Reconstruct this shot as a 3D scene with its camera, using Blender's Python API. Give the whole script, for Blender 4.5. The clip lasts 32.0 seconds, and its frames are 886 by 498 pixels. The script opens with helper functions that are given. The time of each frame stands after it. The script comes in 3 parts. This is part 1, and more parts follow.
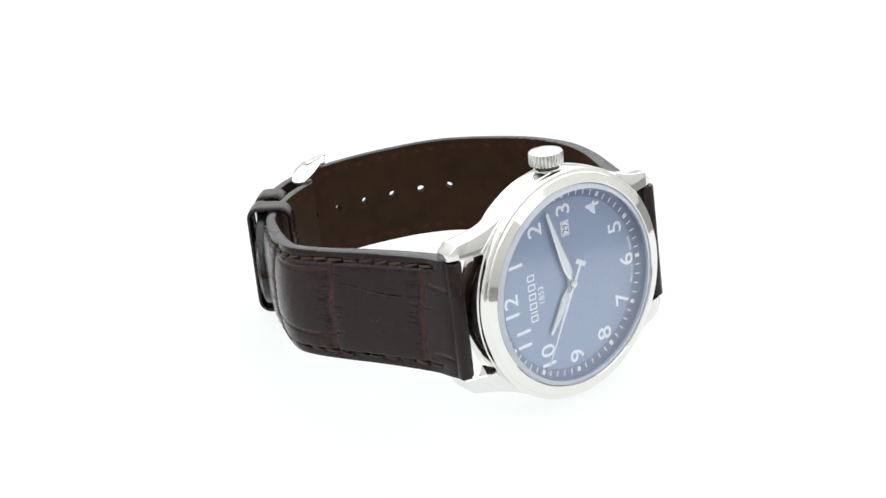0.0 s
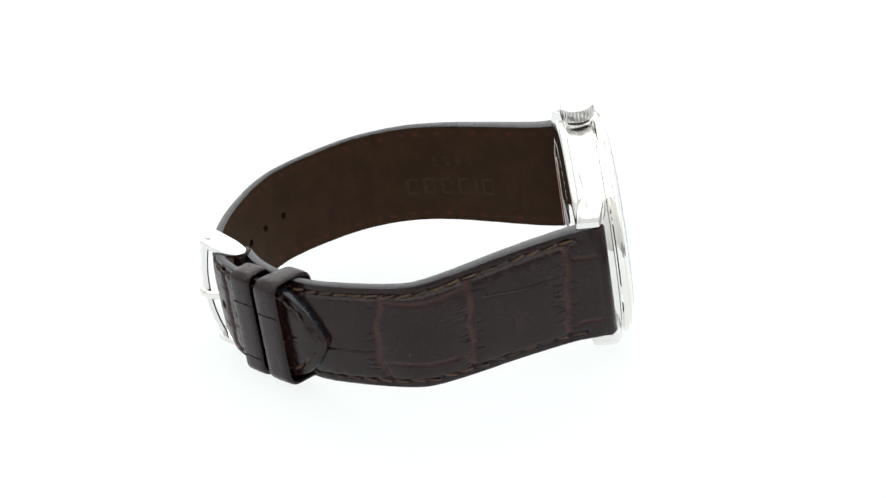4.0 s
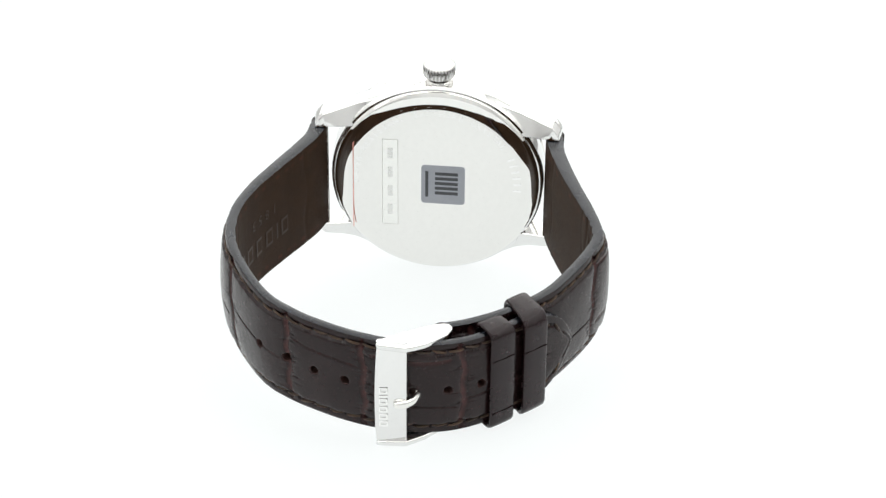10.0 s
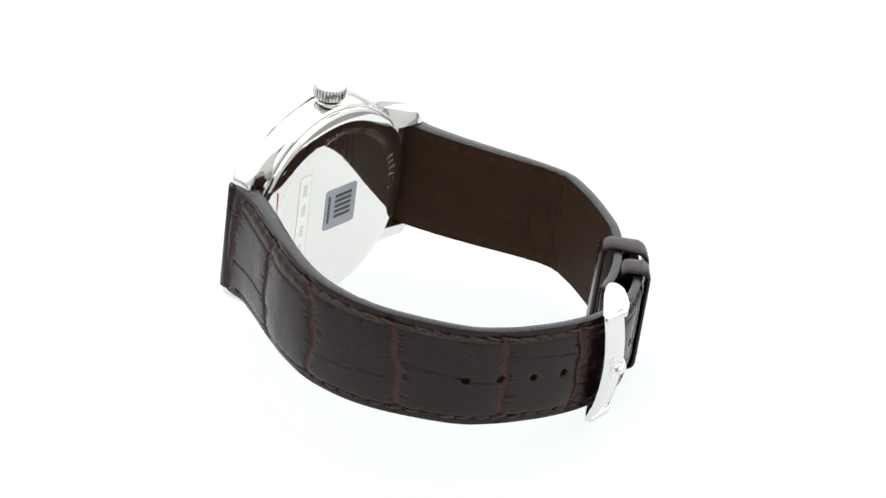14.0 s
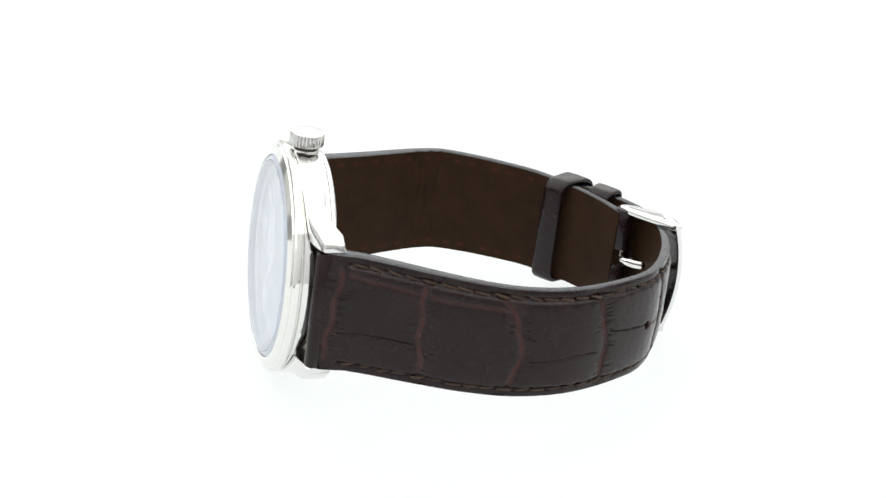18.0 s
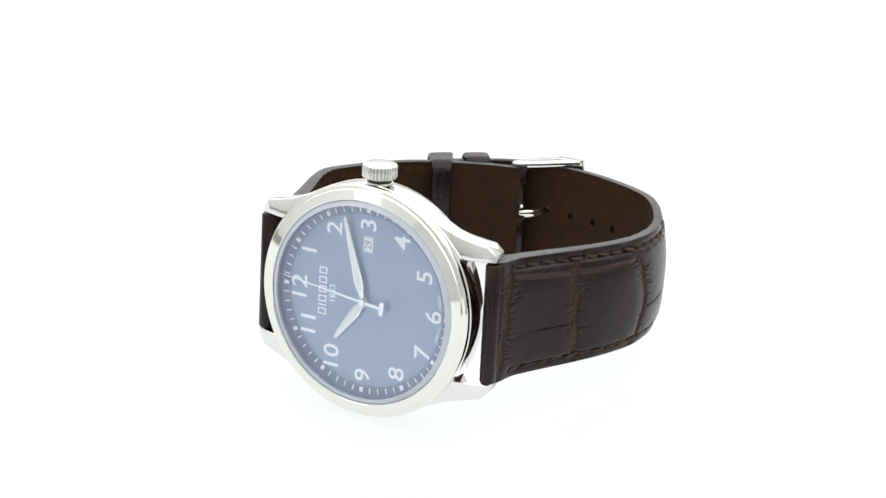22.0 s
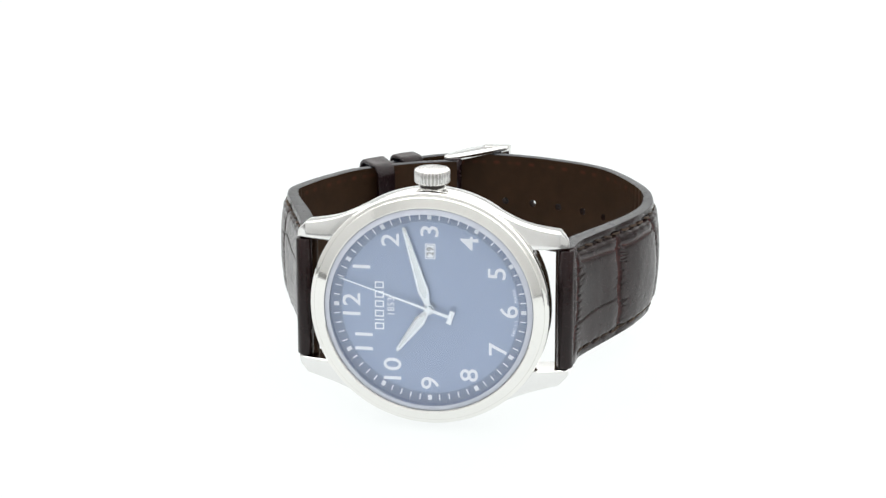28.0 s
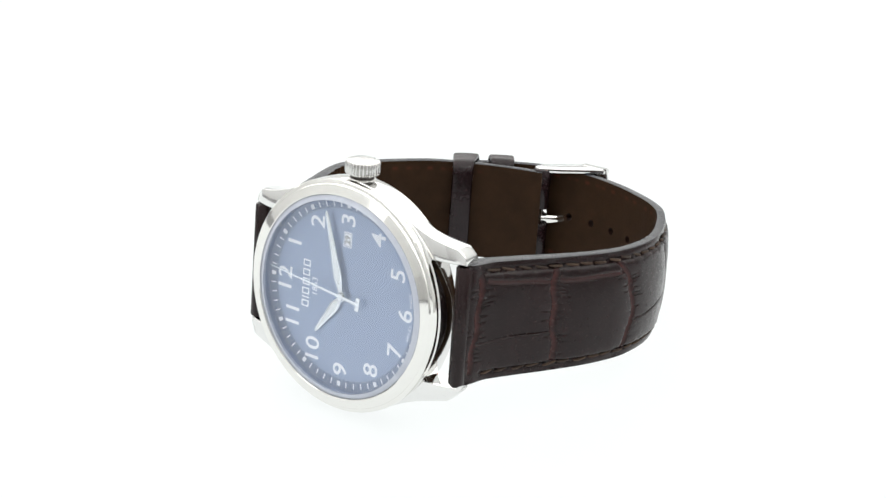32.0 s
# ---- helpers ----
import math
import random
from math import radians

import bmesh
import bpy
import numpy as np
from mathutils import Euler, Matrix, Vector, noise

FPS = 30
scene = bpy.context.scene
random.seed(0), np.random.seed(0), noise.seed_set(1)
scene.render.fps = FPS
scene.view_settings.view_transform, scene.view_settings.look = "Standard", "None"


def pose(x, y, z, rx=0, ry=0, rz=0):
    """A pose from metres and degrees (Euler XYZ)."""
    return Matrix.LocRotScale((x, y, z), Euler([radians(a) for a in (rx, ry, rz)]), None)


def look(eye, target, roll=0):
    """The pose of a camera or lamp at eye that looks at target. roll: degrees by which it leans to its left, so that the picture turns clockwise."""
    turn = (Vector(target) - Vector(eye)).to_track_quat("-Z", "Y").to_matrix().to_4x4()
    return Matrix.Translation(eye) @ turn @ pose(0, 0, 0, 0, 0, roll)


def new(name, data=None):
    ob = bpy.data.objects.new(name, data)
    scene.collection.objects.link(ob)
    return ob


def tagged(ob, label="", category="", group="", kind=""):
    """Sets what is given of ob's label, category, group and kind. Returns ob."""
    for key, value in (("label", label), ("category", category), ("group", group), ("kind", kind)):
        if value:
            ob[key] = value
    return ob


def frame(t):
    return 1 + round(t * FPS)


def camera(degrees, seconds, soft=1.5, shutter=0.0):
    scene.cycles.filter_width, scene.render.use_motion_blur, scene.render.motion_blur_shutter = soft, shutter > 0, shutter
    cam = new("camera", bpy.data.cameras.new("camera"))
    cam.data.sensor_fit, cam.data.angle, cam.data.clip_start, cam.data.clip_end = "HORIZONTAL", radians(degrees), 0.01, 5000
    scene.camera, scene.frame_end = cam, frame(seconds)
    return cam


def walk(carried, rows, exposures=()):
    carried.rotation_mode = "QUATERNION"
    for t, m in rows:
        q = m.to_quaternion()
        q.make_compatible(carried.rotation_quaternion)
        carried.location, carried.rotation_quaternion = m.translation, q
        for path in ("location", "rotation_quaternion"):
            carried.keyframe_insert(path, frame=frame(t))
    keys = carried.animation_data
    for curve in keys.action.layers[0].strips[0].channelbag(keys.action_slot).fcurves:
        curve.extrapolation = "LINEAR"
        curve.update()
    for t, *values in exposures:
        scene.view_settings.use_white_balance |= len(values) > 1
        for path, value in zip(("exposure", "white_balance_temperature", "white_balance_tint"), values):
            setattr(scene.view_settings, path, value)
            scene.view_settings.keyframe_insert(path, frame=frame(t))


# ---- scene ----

# ---------- camera: stands still, tele lens ----------
cam = camera(20.343, 32.0, soft=1.4)
FLOOR = 0.0181          # height of the turntable's axis origin over the table
EYE = Vector((0.0, -0.41684, 0.19808 + FLOOR))
AIM = EYE + Vector((0.000788, 0.903550, -0.428483))
ROLL = -0.100
walk(cam, [(0.0, look(EYE, AIM, ROLL)), (32.0, look(EYE, AIM, ROLL))])

# ---------- light: a white photo tent over a glowing table ----------
world = bpy.data.worlds.new("studio")
scene.world = world
world.use_nodes = True
world.node_tree.nodes["Background"].inputs[0].default_value = (1, 1, 1, 1)
world.node_tree.nodes["Background"].inputs[1].default_value = 0.2
scene.view_settings.exposure = 0.0


def softbox(name, eye, target, w, h, watts):
    d = bpy.data.lights.new(name, "AREA")
    d.shape, d.size, d.size_y, d.energy = "RECTANGLE", w, h, watts
    d.color = (1.0, 0.99, 0.97)
    ob = new(name, d)
    ob.matrix_world = look(eye, target)
    return ob


# no lamp is in view; the back one is added to whiten flank and edges
softbox("softbox_top", (0, -0.05, 0.785), (0, -0.05, 0), 1.22, 1.30, 6.4)
softbox("back_fill", (0, 0.60, 0.44), (0, 0, 0.44), 1.1, 0.6, 2.4)
softbox("softbox_left", (-0.56, -0.12, 0.42), (0, 0, 0.05), 0.5, 0.5, 0.60)
softbox("softbox_right", (0.56, -0.08, 0.40), (0, 0, 0.05), 0.7, 0.6, 1.0)


# ---------- materials ----------
def material(name):
    m = bpy.data.materials.new(name)
    m.use_nodes = True
    nt = m.node_tree
    return m, nt, nt.nodes["Principled BSDF"]


def setin(node, **kw):
    for k, v in kw.items():
        k = k.replace("_", " ")
        node.inputs[k].default_value = v


def noise_tex(nt, scale, detail=4.0, rough=0.6, stretch=(1, 1, 1)):
    co = nt.nodes.new("ShaderNodeTexCoord")
    mp = nt.nodes.new("ShaderNodeMapping")
    mp.inputs["Scale"].default_value = stretch
    nt.links.new(co.outputs["Object"], mp.inputs["Vector"])
    n = nt.nodes.new("ShaderNodeTexNoise")
    n.inputs["Scale"].default_value = scale
    n.inputs["Detail"].default_value = detail
    n.inputs["Roughness"].default_value = rough
    nt.links.new(mp.outputs[0], n.inputs["Vector"])
    return n


def ramp(nt, src, lo, hi, p0=0.3, p1=0.7):
    r = nt.nodes.new("ShaderNodeValToRGB")
    r.color_ramp.elements[0].position, r.color_ramp.elements[1].position = p0, p1
    r.color_ramp.elements[0].color = lo if len(lo) == 4 else (*lo, 1)
    r.color_ramp.elements[1].color = hi if len(hi) == 4 else (*hi, 1)
    nt.links.new(src, r.inputs[0])
    return r


def grey(v):
    return (v, v, v)


def bump(nt, bsdf, src, strength, dist):
    b = nt.nodes.new("ShaderNodeBump")
    b.inputs["Strength"].default_value = strength
    b.inputs["Distance"].default_value = dist
    nt.links.new(src, b.inputs["Height"])
    nt.links.new(b.outputs[0], bsdf.inputs["Normal"])
    return b


def steel_mat(name, colour, rough0, rough1, scale=900.0, stretch=(1, 1, 1)):
    m, nt, b = material(name)
    setin(b, Metallic=1.0)
    n = noise_tex(nt, scale, 3.0, 0.6, stretch)
    c = ramp(nt, n.outputs[0], [v * 0.985 for v in colour], colour)
    nt.links.new(c.outputs[0], b.inputs["Base Color"])
    r = ramp(nt, n.outputs[0], grey(rough0), grey(rough1))
    nt.links.new(r.outputs[0], b.inputs["Roughness"])
    return m


STEEL = steel_mat("polished_steel", (0.84, 0.833, 0.805), 0.05, 0.07)
STEEL_CASE = steel_mat("polished_case_steel", (0.80, 0.797, 0.785), 0.06, 0.10)
STEEL_BACK = steel_mat("mirror_steel", (0.85, 0.845, 0.82), 0.03, 0.04)
STEEL_SATIN = steel_mat("satin_steel", (0.74, 0.735, 0.715), 0.22, 0.32)
CROWN_STEEL = steel_mat("crown_steel", (0.68, 0.675, 0.66), 0.16, 0.24)
HAND_STEEL = steel_mat("hand_steel", (0.86, 0.87, 0.86), 0.15, 0.25)


def leather_mat():
    m, nt, b = material("crocodile_leather")
    n1 = noise_tex(nt, 160.0, 5.0, 0.6)
    n2 = noise_tex(nt, 1500.0, 4.0, 0.65)
    base = ramp(nt, n1.outputs[0], (0.0088, 0.0036, 0.0038), (0.0150, 0.0064, 0.0066))
    at = nt.nodes.new("ShaderNodeAttribute")
    at.attribute_name = "groove"
    mx = nt.nodes.new("ShaderNodeMix")
    mx.data_type = "RGBA"
    nt.links.new(at.outputs["Fac"], mx.inputs["Factor"])
    nt.links.new(base.outputs[0], mx.inputs["A"])
    mx.inputs["B"].default_value = (0.050, 0.0165, 0.0150, 1)
    nt.links.new(mx.outputs["Result"], b.inputs["Base Color"])
    r = ramp(nt, n2.outputs[0], grey(0.14), grey(0.30))
    nt.links.new(r.outputs[0], b.inputs["Roughness"])
    setin(b, Specular_IOR_Level=0.27)
    n3 = noise_tex(nt, 520.0, 7.0, 0.72)
    fine = nt.nodes.new("ShaderNodeMath")
    fine.operation = "MULTIPLY_ADD"
    fine.inputs[1].default_value = 0.25
    nt.links.new(n2.outputs[0], fine.inputs[0])
    nt.links.new(n3.outputs[0], fine.inputs[2])
    bump(nt, b, fine.outputs[0], 0.26, 0.0002)
    return m


def lining_mat():
    m, nt, b = material("leather_lining")
    n1 = noise_tex(nt, 220.0, 6.0, 0.65)
    n2 = noise_tex(nt, 2600.0, 4.0, 0.7)
    base = ramp(nt, n1.outputs[0], (0.0238, 0.0124, 0.0064), (0.0328, 0.0168, 0.0086))
    seam = nt.nodes.new("ShaderNodeAttribute")
    seam.attribute_name = "groove"
    mx = nt.nodes.new("ShaderNodeMix")
    mx.data_type = "RGBA"
    nt.links.new(seam.outputs["Fac"], mx.inputs["Factor"])
    nt.links.new(base.outputs[0], mx.inputs["A"])
    mx.inputs["B"].default_value = (0.085, 0.022, 0.012, 1)
    nt.links.new(mx.outputs["Result"], b.inputs["Base Color"])
    setin(b, Specular_IOR_Level=0.07)
    r = ramp(nt, n2.outputs[0], grey(0.48), grey(0.62))
    nt.links.new(r.outputs[0], b.inputs["Roughness"])
    bump(nt, b, n2.outputs[0], 0.3, 0.0001)
    return m


def plain_mat(name, lo, hi, r0, r1, scale=500.0, bumpy=0.0):
    m, nt, b = material(name)
    n = noise_tex(nt, scale, 4.0, 0.6)
    c = ramp(nt, n.outputs[0], lo, hi)
    nt.links.new(c.outputs[0], b.inputs["Base Color"])
    r = ramp(nt, n.outputs[0], grey(r0), grey(r1))
    nt.links.new(r.outputs[0], b.inputs["Roughness"])
    if bumpy:
        bump(nt, b, n.outputs[0], bumpy, 0.0001)
    return m


# added neck piece; the dark the steel neck mirrors is put into its colour
DARK_NECK = plain_mat("darkened_neck", (0.035, 0.030, 0.026), (0.055, 0.048, 0.042), 0.35, 0.5)
LEATHER = leather_mat()
LINING = lining_mat()
EDGE = plain_mat("edge_paint", (0.005, 0.0065, 0.010), (0.010, 0.0125, 0.018), 0.20, 0.30, 700.0, 0.1)
EDGE.node_tree.nodes["Principled BSDF"].inputs["Specular IOR Level"].default_value = 0.45
KEEPER = plain_mat("keeper_leather", (0.0095, 0.0042, 0.0052), (0.0140, 0.0064, 0.0075), 0.16, 0.30, 420.0, 0.16)
KEEPER.node_tree.nodes["Principled BSDF"].inputs["Specular IOR Level"].default_value = 0.30
THREAD = plain_mat("brown_thread", (0.028, 0.0145, 0.0075), (0.066, 0.035, 0.0165), 0.6, 0.8, 2500.0, 0.5)
# each stitch a little lighter or darker than the next
_nt = THREAD.node_tree
_oi = _nt.nodes.new("ShaderNodeObjectInfo")
_mr = _nt.nodes.new("ShaderNodeMapRange")
_mr.inputs["To Min"].default_value, _mr.inputs["To Max"].default_value = 0.55, 1.25
_nt.links.new(_oi.outputs["Random"], _mr.inputs["Value"])
_mx = _nt.nodes.new("ShaderNodeMix")
_mx.data_type, _mx.blend_type = "RGBA", "MULTIPLY"
_mx.inputs["Factor"].default_value = 1.0
_link = _nt.nodes["Principled BSDF"].inputs["Base Color"].links[0]
_nt.links.new(_link.from_socket, _mx.inputs["A"])
_nt.links.new(_mr.outputs["Result"], _mx.inputs["B"])
_nt.links.new(_mx.outputs["Result"], _nt.nodes["Principled BSDF"].inputs["Base Color"])
HOLE = plain_mat("hole_rim", (0.016, 0.007, 0.005), (0.024, 0.010, 0.007), 0.6, 0.7)
HOLE.node_tree.nodes["Principled BSDF"].inputs["Specular IOR Level"].default_value = 0.08
WHITE_PRINT = plain_mat("white_print", (0.90, 0.91, 0.92), (0.93, 0.94, 0.95), 0.45, 0.55)
LUME = plain_mat("white_lume", (0.78, 0.81, 0.80), (0.84, 0.87, 0.86), 0.6, 0.7)
BLACK_PRINT = plain_mat("black_print", (0.015, 0.016, 0.02), (0.025, 0.026, 0.03), 0.5, 0.6)
STICKER = plain_mat("grey_sticker", (0.34, 0.36, 0.40), (0.38, 0.40, 0.44), 0.45, 0.55)
STICKER_INK = plain_mat("sticker_ink", (0.05, 0.055, 0.06), (0.07, 0.075, 0.08), 0.5, 0.6)
FILM_EDGE = plain_mat("film_label_edge", (0.74, 0.74, 0.71), (0.80, 0.80, 0.77), 0.3, 0.4)
FILM = steel_mat("film_label", (0.88, 0.88, 0.85), 0.10, 0.14)
RED_LINE = plain_mat("red_tape_edge", (0.84, 0.34, 0.29), (0.88, 0.40, 0.34), 0.45, 0.55)
ENGRAVED = steel_mat("engraved_mark", (0.90, 0.895, 0.88), 0.14, 0.20)
EMBOSS = plain_mat("embossed_lining", (0.0225, 0.0115, 0.0060), (0.031, 0.0158, 0.0082), 0.40, 0.48)
EMBOSS.node_tree.nodes["Principled BSDF"].inputs["Specular IOR Level"].default_value = 0.16


def dial_mat(name, lo, hi):
    m, nt, b = material(name)
    n = noise_tex(nt, 260.0, 5.0, 0.6)
    c = ramp(nt, n.outputs[0], lo, hi)
    nt.links.new(c.outputs[0], b.inputs["Base Color"])
    setin(b, Roughness=0.36, Metallic=0.5)
    return m


DIAL = dial_mat("blue_dial", (0.318, 0.388, 0.525), (0.332, 0.402, 0.540))
# the minute ring is dial blue; its shade is put into this darker tone
TRACK = dial_mat("shaded_blue", (0.215, 0.260, 0.360), (0.225, 0.272, 0.376))


def crystal_mat():
    """Clear pane: see-through, with the gloss of sapphire rising towards grazing view."""
    m = bpy.data.materials.new("sapphire_crystal")
    m.use_nodes = True
    nt = m.node_tree
    nt.nodes.clear()
    out = nt.nodes.new("ShaderNodeOutputMaterial")
    mix = nt.nodes.new("ShaderNodeMixShader")
    lw = nt.nodes.new("ShaderNodeLayerWeight")
    lw.inputs["Blend"].default_value = 0.5
    pw = nt.nodes.new("ShaderNodeMath")
    pw.operation = "POWER"
    pw.inputs[1].default_value = 3.4
    sc = nt.nodes.new("ShaderNodeMath")
    sc.operation = "MULTIPLY_ADD"
    sc.inputs[1].default_value, sc.inputs[2].default_value = 0.945, 0.055
    tr = nt.nodes.new("ShaderNodeBsdfTransparent")
    tr.inputs[0].default_value = (0.97, 0.98, 1.0, 1)
    gl = nt.nodes.new("ShaderNodeBsdfGlossy")
    gl.inputs["Roughness"].default_value = 0.09
    gl.inputs["Color"].default_value = (0.98, 0.985, 0.99, 1)
    nt.links.new(lw.outputs["Facing"], pw.inputs[0])
    nt.links.new(pw.outputs[0], sc.inputs[0])
    nt.links.new(sc.outputs[0], mix.inputs[0])
    nt.links.new(tr.outputs[0], mix.inputs[1])
    nt.links.new(gl.outputs[0], mix.inputs[2])
    nt.links.new(mix.outputs[0], out.inputs[0])
    return m


CRYSTAL = crystal_mat()


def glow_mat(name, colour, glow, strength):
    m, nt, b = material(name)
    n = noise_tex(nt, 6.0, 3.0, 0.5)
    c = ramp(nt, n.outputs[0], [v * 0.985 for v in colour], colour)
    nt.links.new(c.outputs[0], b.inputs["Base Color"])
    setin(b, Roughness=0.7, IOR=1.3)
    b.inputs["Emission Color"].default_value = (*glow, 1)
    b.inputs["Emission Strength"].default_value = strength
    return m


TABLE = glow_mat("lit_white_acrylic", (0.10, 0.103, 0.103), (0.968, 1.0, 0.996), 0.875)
TENT, _nt, _b = material("white_tent_fabric")
_n = noise_tex(_nt, 400.0)
_c = ramp(_nt, _n.outputs[0], (0.80, 0.81, 0.81), (0.86, 0.86, 0.855))
_nt.links.new(_c.outputs[0], _b.inputs["Base Color"])
setin(_b, Roughness=0.9)

# ---------- the place: table and tent ----------
MM = 0.001


def mesh_from(name, verts, faces, mats, smooth=True, angle=None, face_mats=None):
    me = bpy.data.meshes.new(name)
    me.from_pydata(verts, [], faces)
    for m in (mats if isinstance(mats, (list, tuple)) else [mats]):
        me.materials.append(m)
    if face_mats is not None:
        me.polygons.foreach_set("material_index", face_mats)
    me.polygons.foreach_set("use_smooth", [smooth] * len(me.polygons))
    me.update()
    if angle:
        me.set_sharp_from_angle(angle=radians(angle))
    return me


def slab(x0, x1, y0, y1, z0, z1):
    v = [(x, y, z) for z in (z0, z1) for x, y in ((x0, y0), (x1, y0), (x1, y1), (x0, y1))]
    f = [(3, 2, 1, 0), (4, 5, 6, 7), (0, 1, 5, 4), (1, 2, 6, 5), (2, 3, 7, 6), (3, 0, 4, 7)]
    return v, f


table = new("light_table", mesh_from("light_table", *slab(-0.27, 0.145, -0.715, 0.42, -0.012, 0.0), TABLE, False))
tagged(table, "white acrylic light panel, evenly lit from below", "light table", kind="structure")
# unseen desk, added, with the panel's edges, to darken reflections in steel and crystal
UNSEEN_DESK = plain_mat("unseen_desk_grey", (0.16, 0.16, 0.162), (0.20, 0.20, 0.202), 0.5, 0.65, 40.0, 0.1)
desk = new("floor", mesh_from("floor", *slab(-0.64, 0.64, -0.74, 0.64, -0.032, -0.012), UNSEEN_DESK, False))
tagged(desk, "unseen matt grey desk top under the light panel, added for dark reflections", "desk", kind="structure")


# unseen front wall; its grey is added to darken what steel and leather mirror
FRONT_GREY = plain_mat("dimming_grey", (0.62, 0.62, 0.62), (0.68, 0.68, 0.68), 0.8, 0.9, 60.0, 0.2)


def wall(name, box, label, mat=TENT):
    ob = new(name, mesh_from(name, *slab(*box), mat, False))
    tagged(ob, label, "tent wall", kind="structure")


wall("wall_north", (-0.62, 0.62, 0.62, 0.64, -0.012, 0.80), "white fabric back wall of a photo tent")
wall("wall_south", (-0.62, 0.62, -0.74, -0.72, -0.012, 0.80), "unseen grey front wall of a photo tent, added to dim reflections", FRONT_GREY)
wall("wall_east", (0.62, 0.64, -0.74, 0.64, -0.012, 0.80), "white fabric side wall of a photo tent")
wall("wall_west", (-0.64, -0.62, -0.74, 0.64, -0.012, 0.80), "white fabric side wall of a photo tent")
wall("ceiling", (-0.64, 0.64, -0.74, 0.64, 0.80, 0.82), "white fabric top of a photo tent")

# ---------- the watch ----------
# case space: x to the crown (3 o'clock), y to 12 o'clock, z out of the dial; millimetres in the code
AX = Vector((-0.000858, 0.146485, 0.989212))
AY = Vector((-0.986330, 0.162876, -0.024975))
AZ = Vector((-0.164777, -0.975712, 0.144343))
CASE = Matrix((
    (AX.x, AY.x, AZ.x, -0.001809),
    (AX.y, AY.y, AZ.y, -0.031626),
    (AX.z, AY.z, AZ.z, 0.004015 + FLOOR),
    (0, 0, 0, 1)))

watch = new("wristwatch")
tagged(watch, "steel wristwatch with blue dial and buckled brown leather strap", "watch")


def part(name, me, parent, label="", m=None):
    ob = new(name, me)
    ob.parent = parent
    if parent is watch:
        ob.matrix_basis = CASE @ m if m else CASE
    elif m:
        ob.matrix_basis = m
    if label:
        tagged(ob, label)
    return ob


def at(x, y, z, rx=0, ry=0, rz=0):
    return pose(x * MM, y * MM, z * MM, rx, ry, rz)


def revolve(name, prof, mat, n=160, angle=28, closed=False, axis="z"):
    """A lathe round z from (radius, height) points in mm."""
    v, f = [], []
    k = len(prof)
    for i in range(n):
        a = 2 * math.pi * i / n
        for r, z in prof:
            p = (r * math.cos(a), r * math.sin(a), z)
            if axis == "x":
                p = (z, p[0], p[1])
            v.append(tuple(c * MM for c in p))
    m = k if closed else k - 1
    for i in range(n):
        j = (i + 1) % n
        for q in range(m):
            q2 = (q + 1) % k
            f.append((i * k + q, j * k + q, j * k + q2, i * k + q2))
    if not closed:
        for q, flip in ((0, True), (k - 1, False)):
            if prof[q][0] > 1e-6:
                ring = [i * k + q for i in range(n)]
                f.append(tuple(reversed(ring)) if flip else tuple(ring))
    me = mesh_from(name, v, f, mat, True)
    fix_normals(me, angle)
    return me


def fix_normals(me, angle=30):
    bm = bmesh.new()
    bm.from_mesh(me)
    bmesh.ops.remove_doubles(bm, verts=bm.verts, dist=1e-7)
    bmesh.ops.recalc_face_normals(bm, faces=bm.faces)
    bm.to_mesh(me)
    bm.free()
    if angle:
        me.set_sharp_from_angle(angle=radians(angle))


def prism(name, outline, z0, z1, mat, bevel=0.0, angle=30):
    """A flat plate from an xy outline in mm."""
    bm = bmesh.new()
    lo = [bm.verts.new((x * MM, y * MM, z0 * MM)) for x, y in outline]
    hi = [bm.verts.new((x * MM, y * MM, z1 * MM)) for x, y in outline]
    n = len(outline)
    bm.faces.new(list(reversed(lo)))
    bm.faces.new(hi)
    for i in range(n):
        bm.faces.new((lo[i], lo[(i + 1) % n], hi[(i + 1) % n], hi[i]))
    bmesh.ops.recalc_face_normals(bm, faces=bm.faces)
    if bevel:
        bmesh.ops.bevel(bm, geom=list(bm.edges), offset=bevel * MM, segments=2, affect="EDGES", profile=0.5)
    me = bpy.data.meshes.new(name)
    bm.to_mesh(me)
    bm.free()
    me.materials.append(mat)
    me.polygons.foreach_set("use_smooth", [True] * len(me.polygons))
    me.set_sharp_from_angle(angle=radians(angle))
    return me


def text_mesh(name, words, size, mat, fat=0.0, depth=0.02):
    cu = bpy.data.curves.new(name, "FONT")
    cu.body, cu.size, cu.offset, cu.extrude = words, size * MM, fat * MM, depth * MM
    cu.align_x, cu.align_y = "CENTER", "CENTER"
    cu.resolution_u = 3
    tmp = new(name, cu)
    me = bpy.data.meshes.new_from_object(tmp.evaluated_get(bpy.context.evaluated_depsgraph_get()))
    bpy.data.objects.remove(tmp)
    # centre on its bounds
    xs = [v.co.x for v in me.vertices]
    ys = [v.co.y for v in me.vertices]
    me.transform(Matrix.Translation((-(min(xs) + max(xs)) / 2, -(min(ys) + max(ys)) / 2, 0)))
    me.materials.clear()
    me.materials.append(mat)
    return me


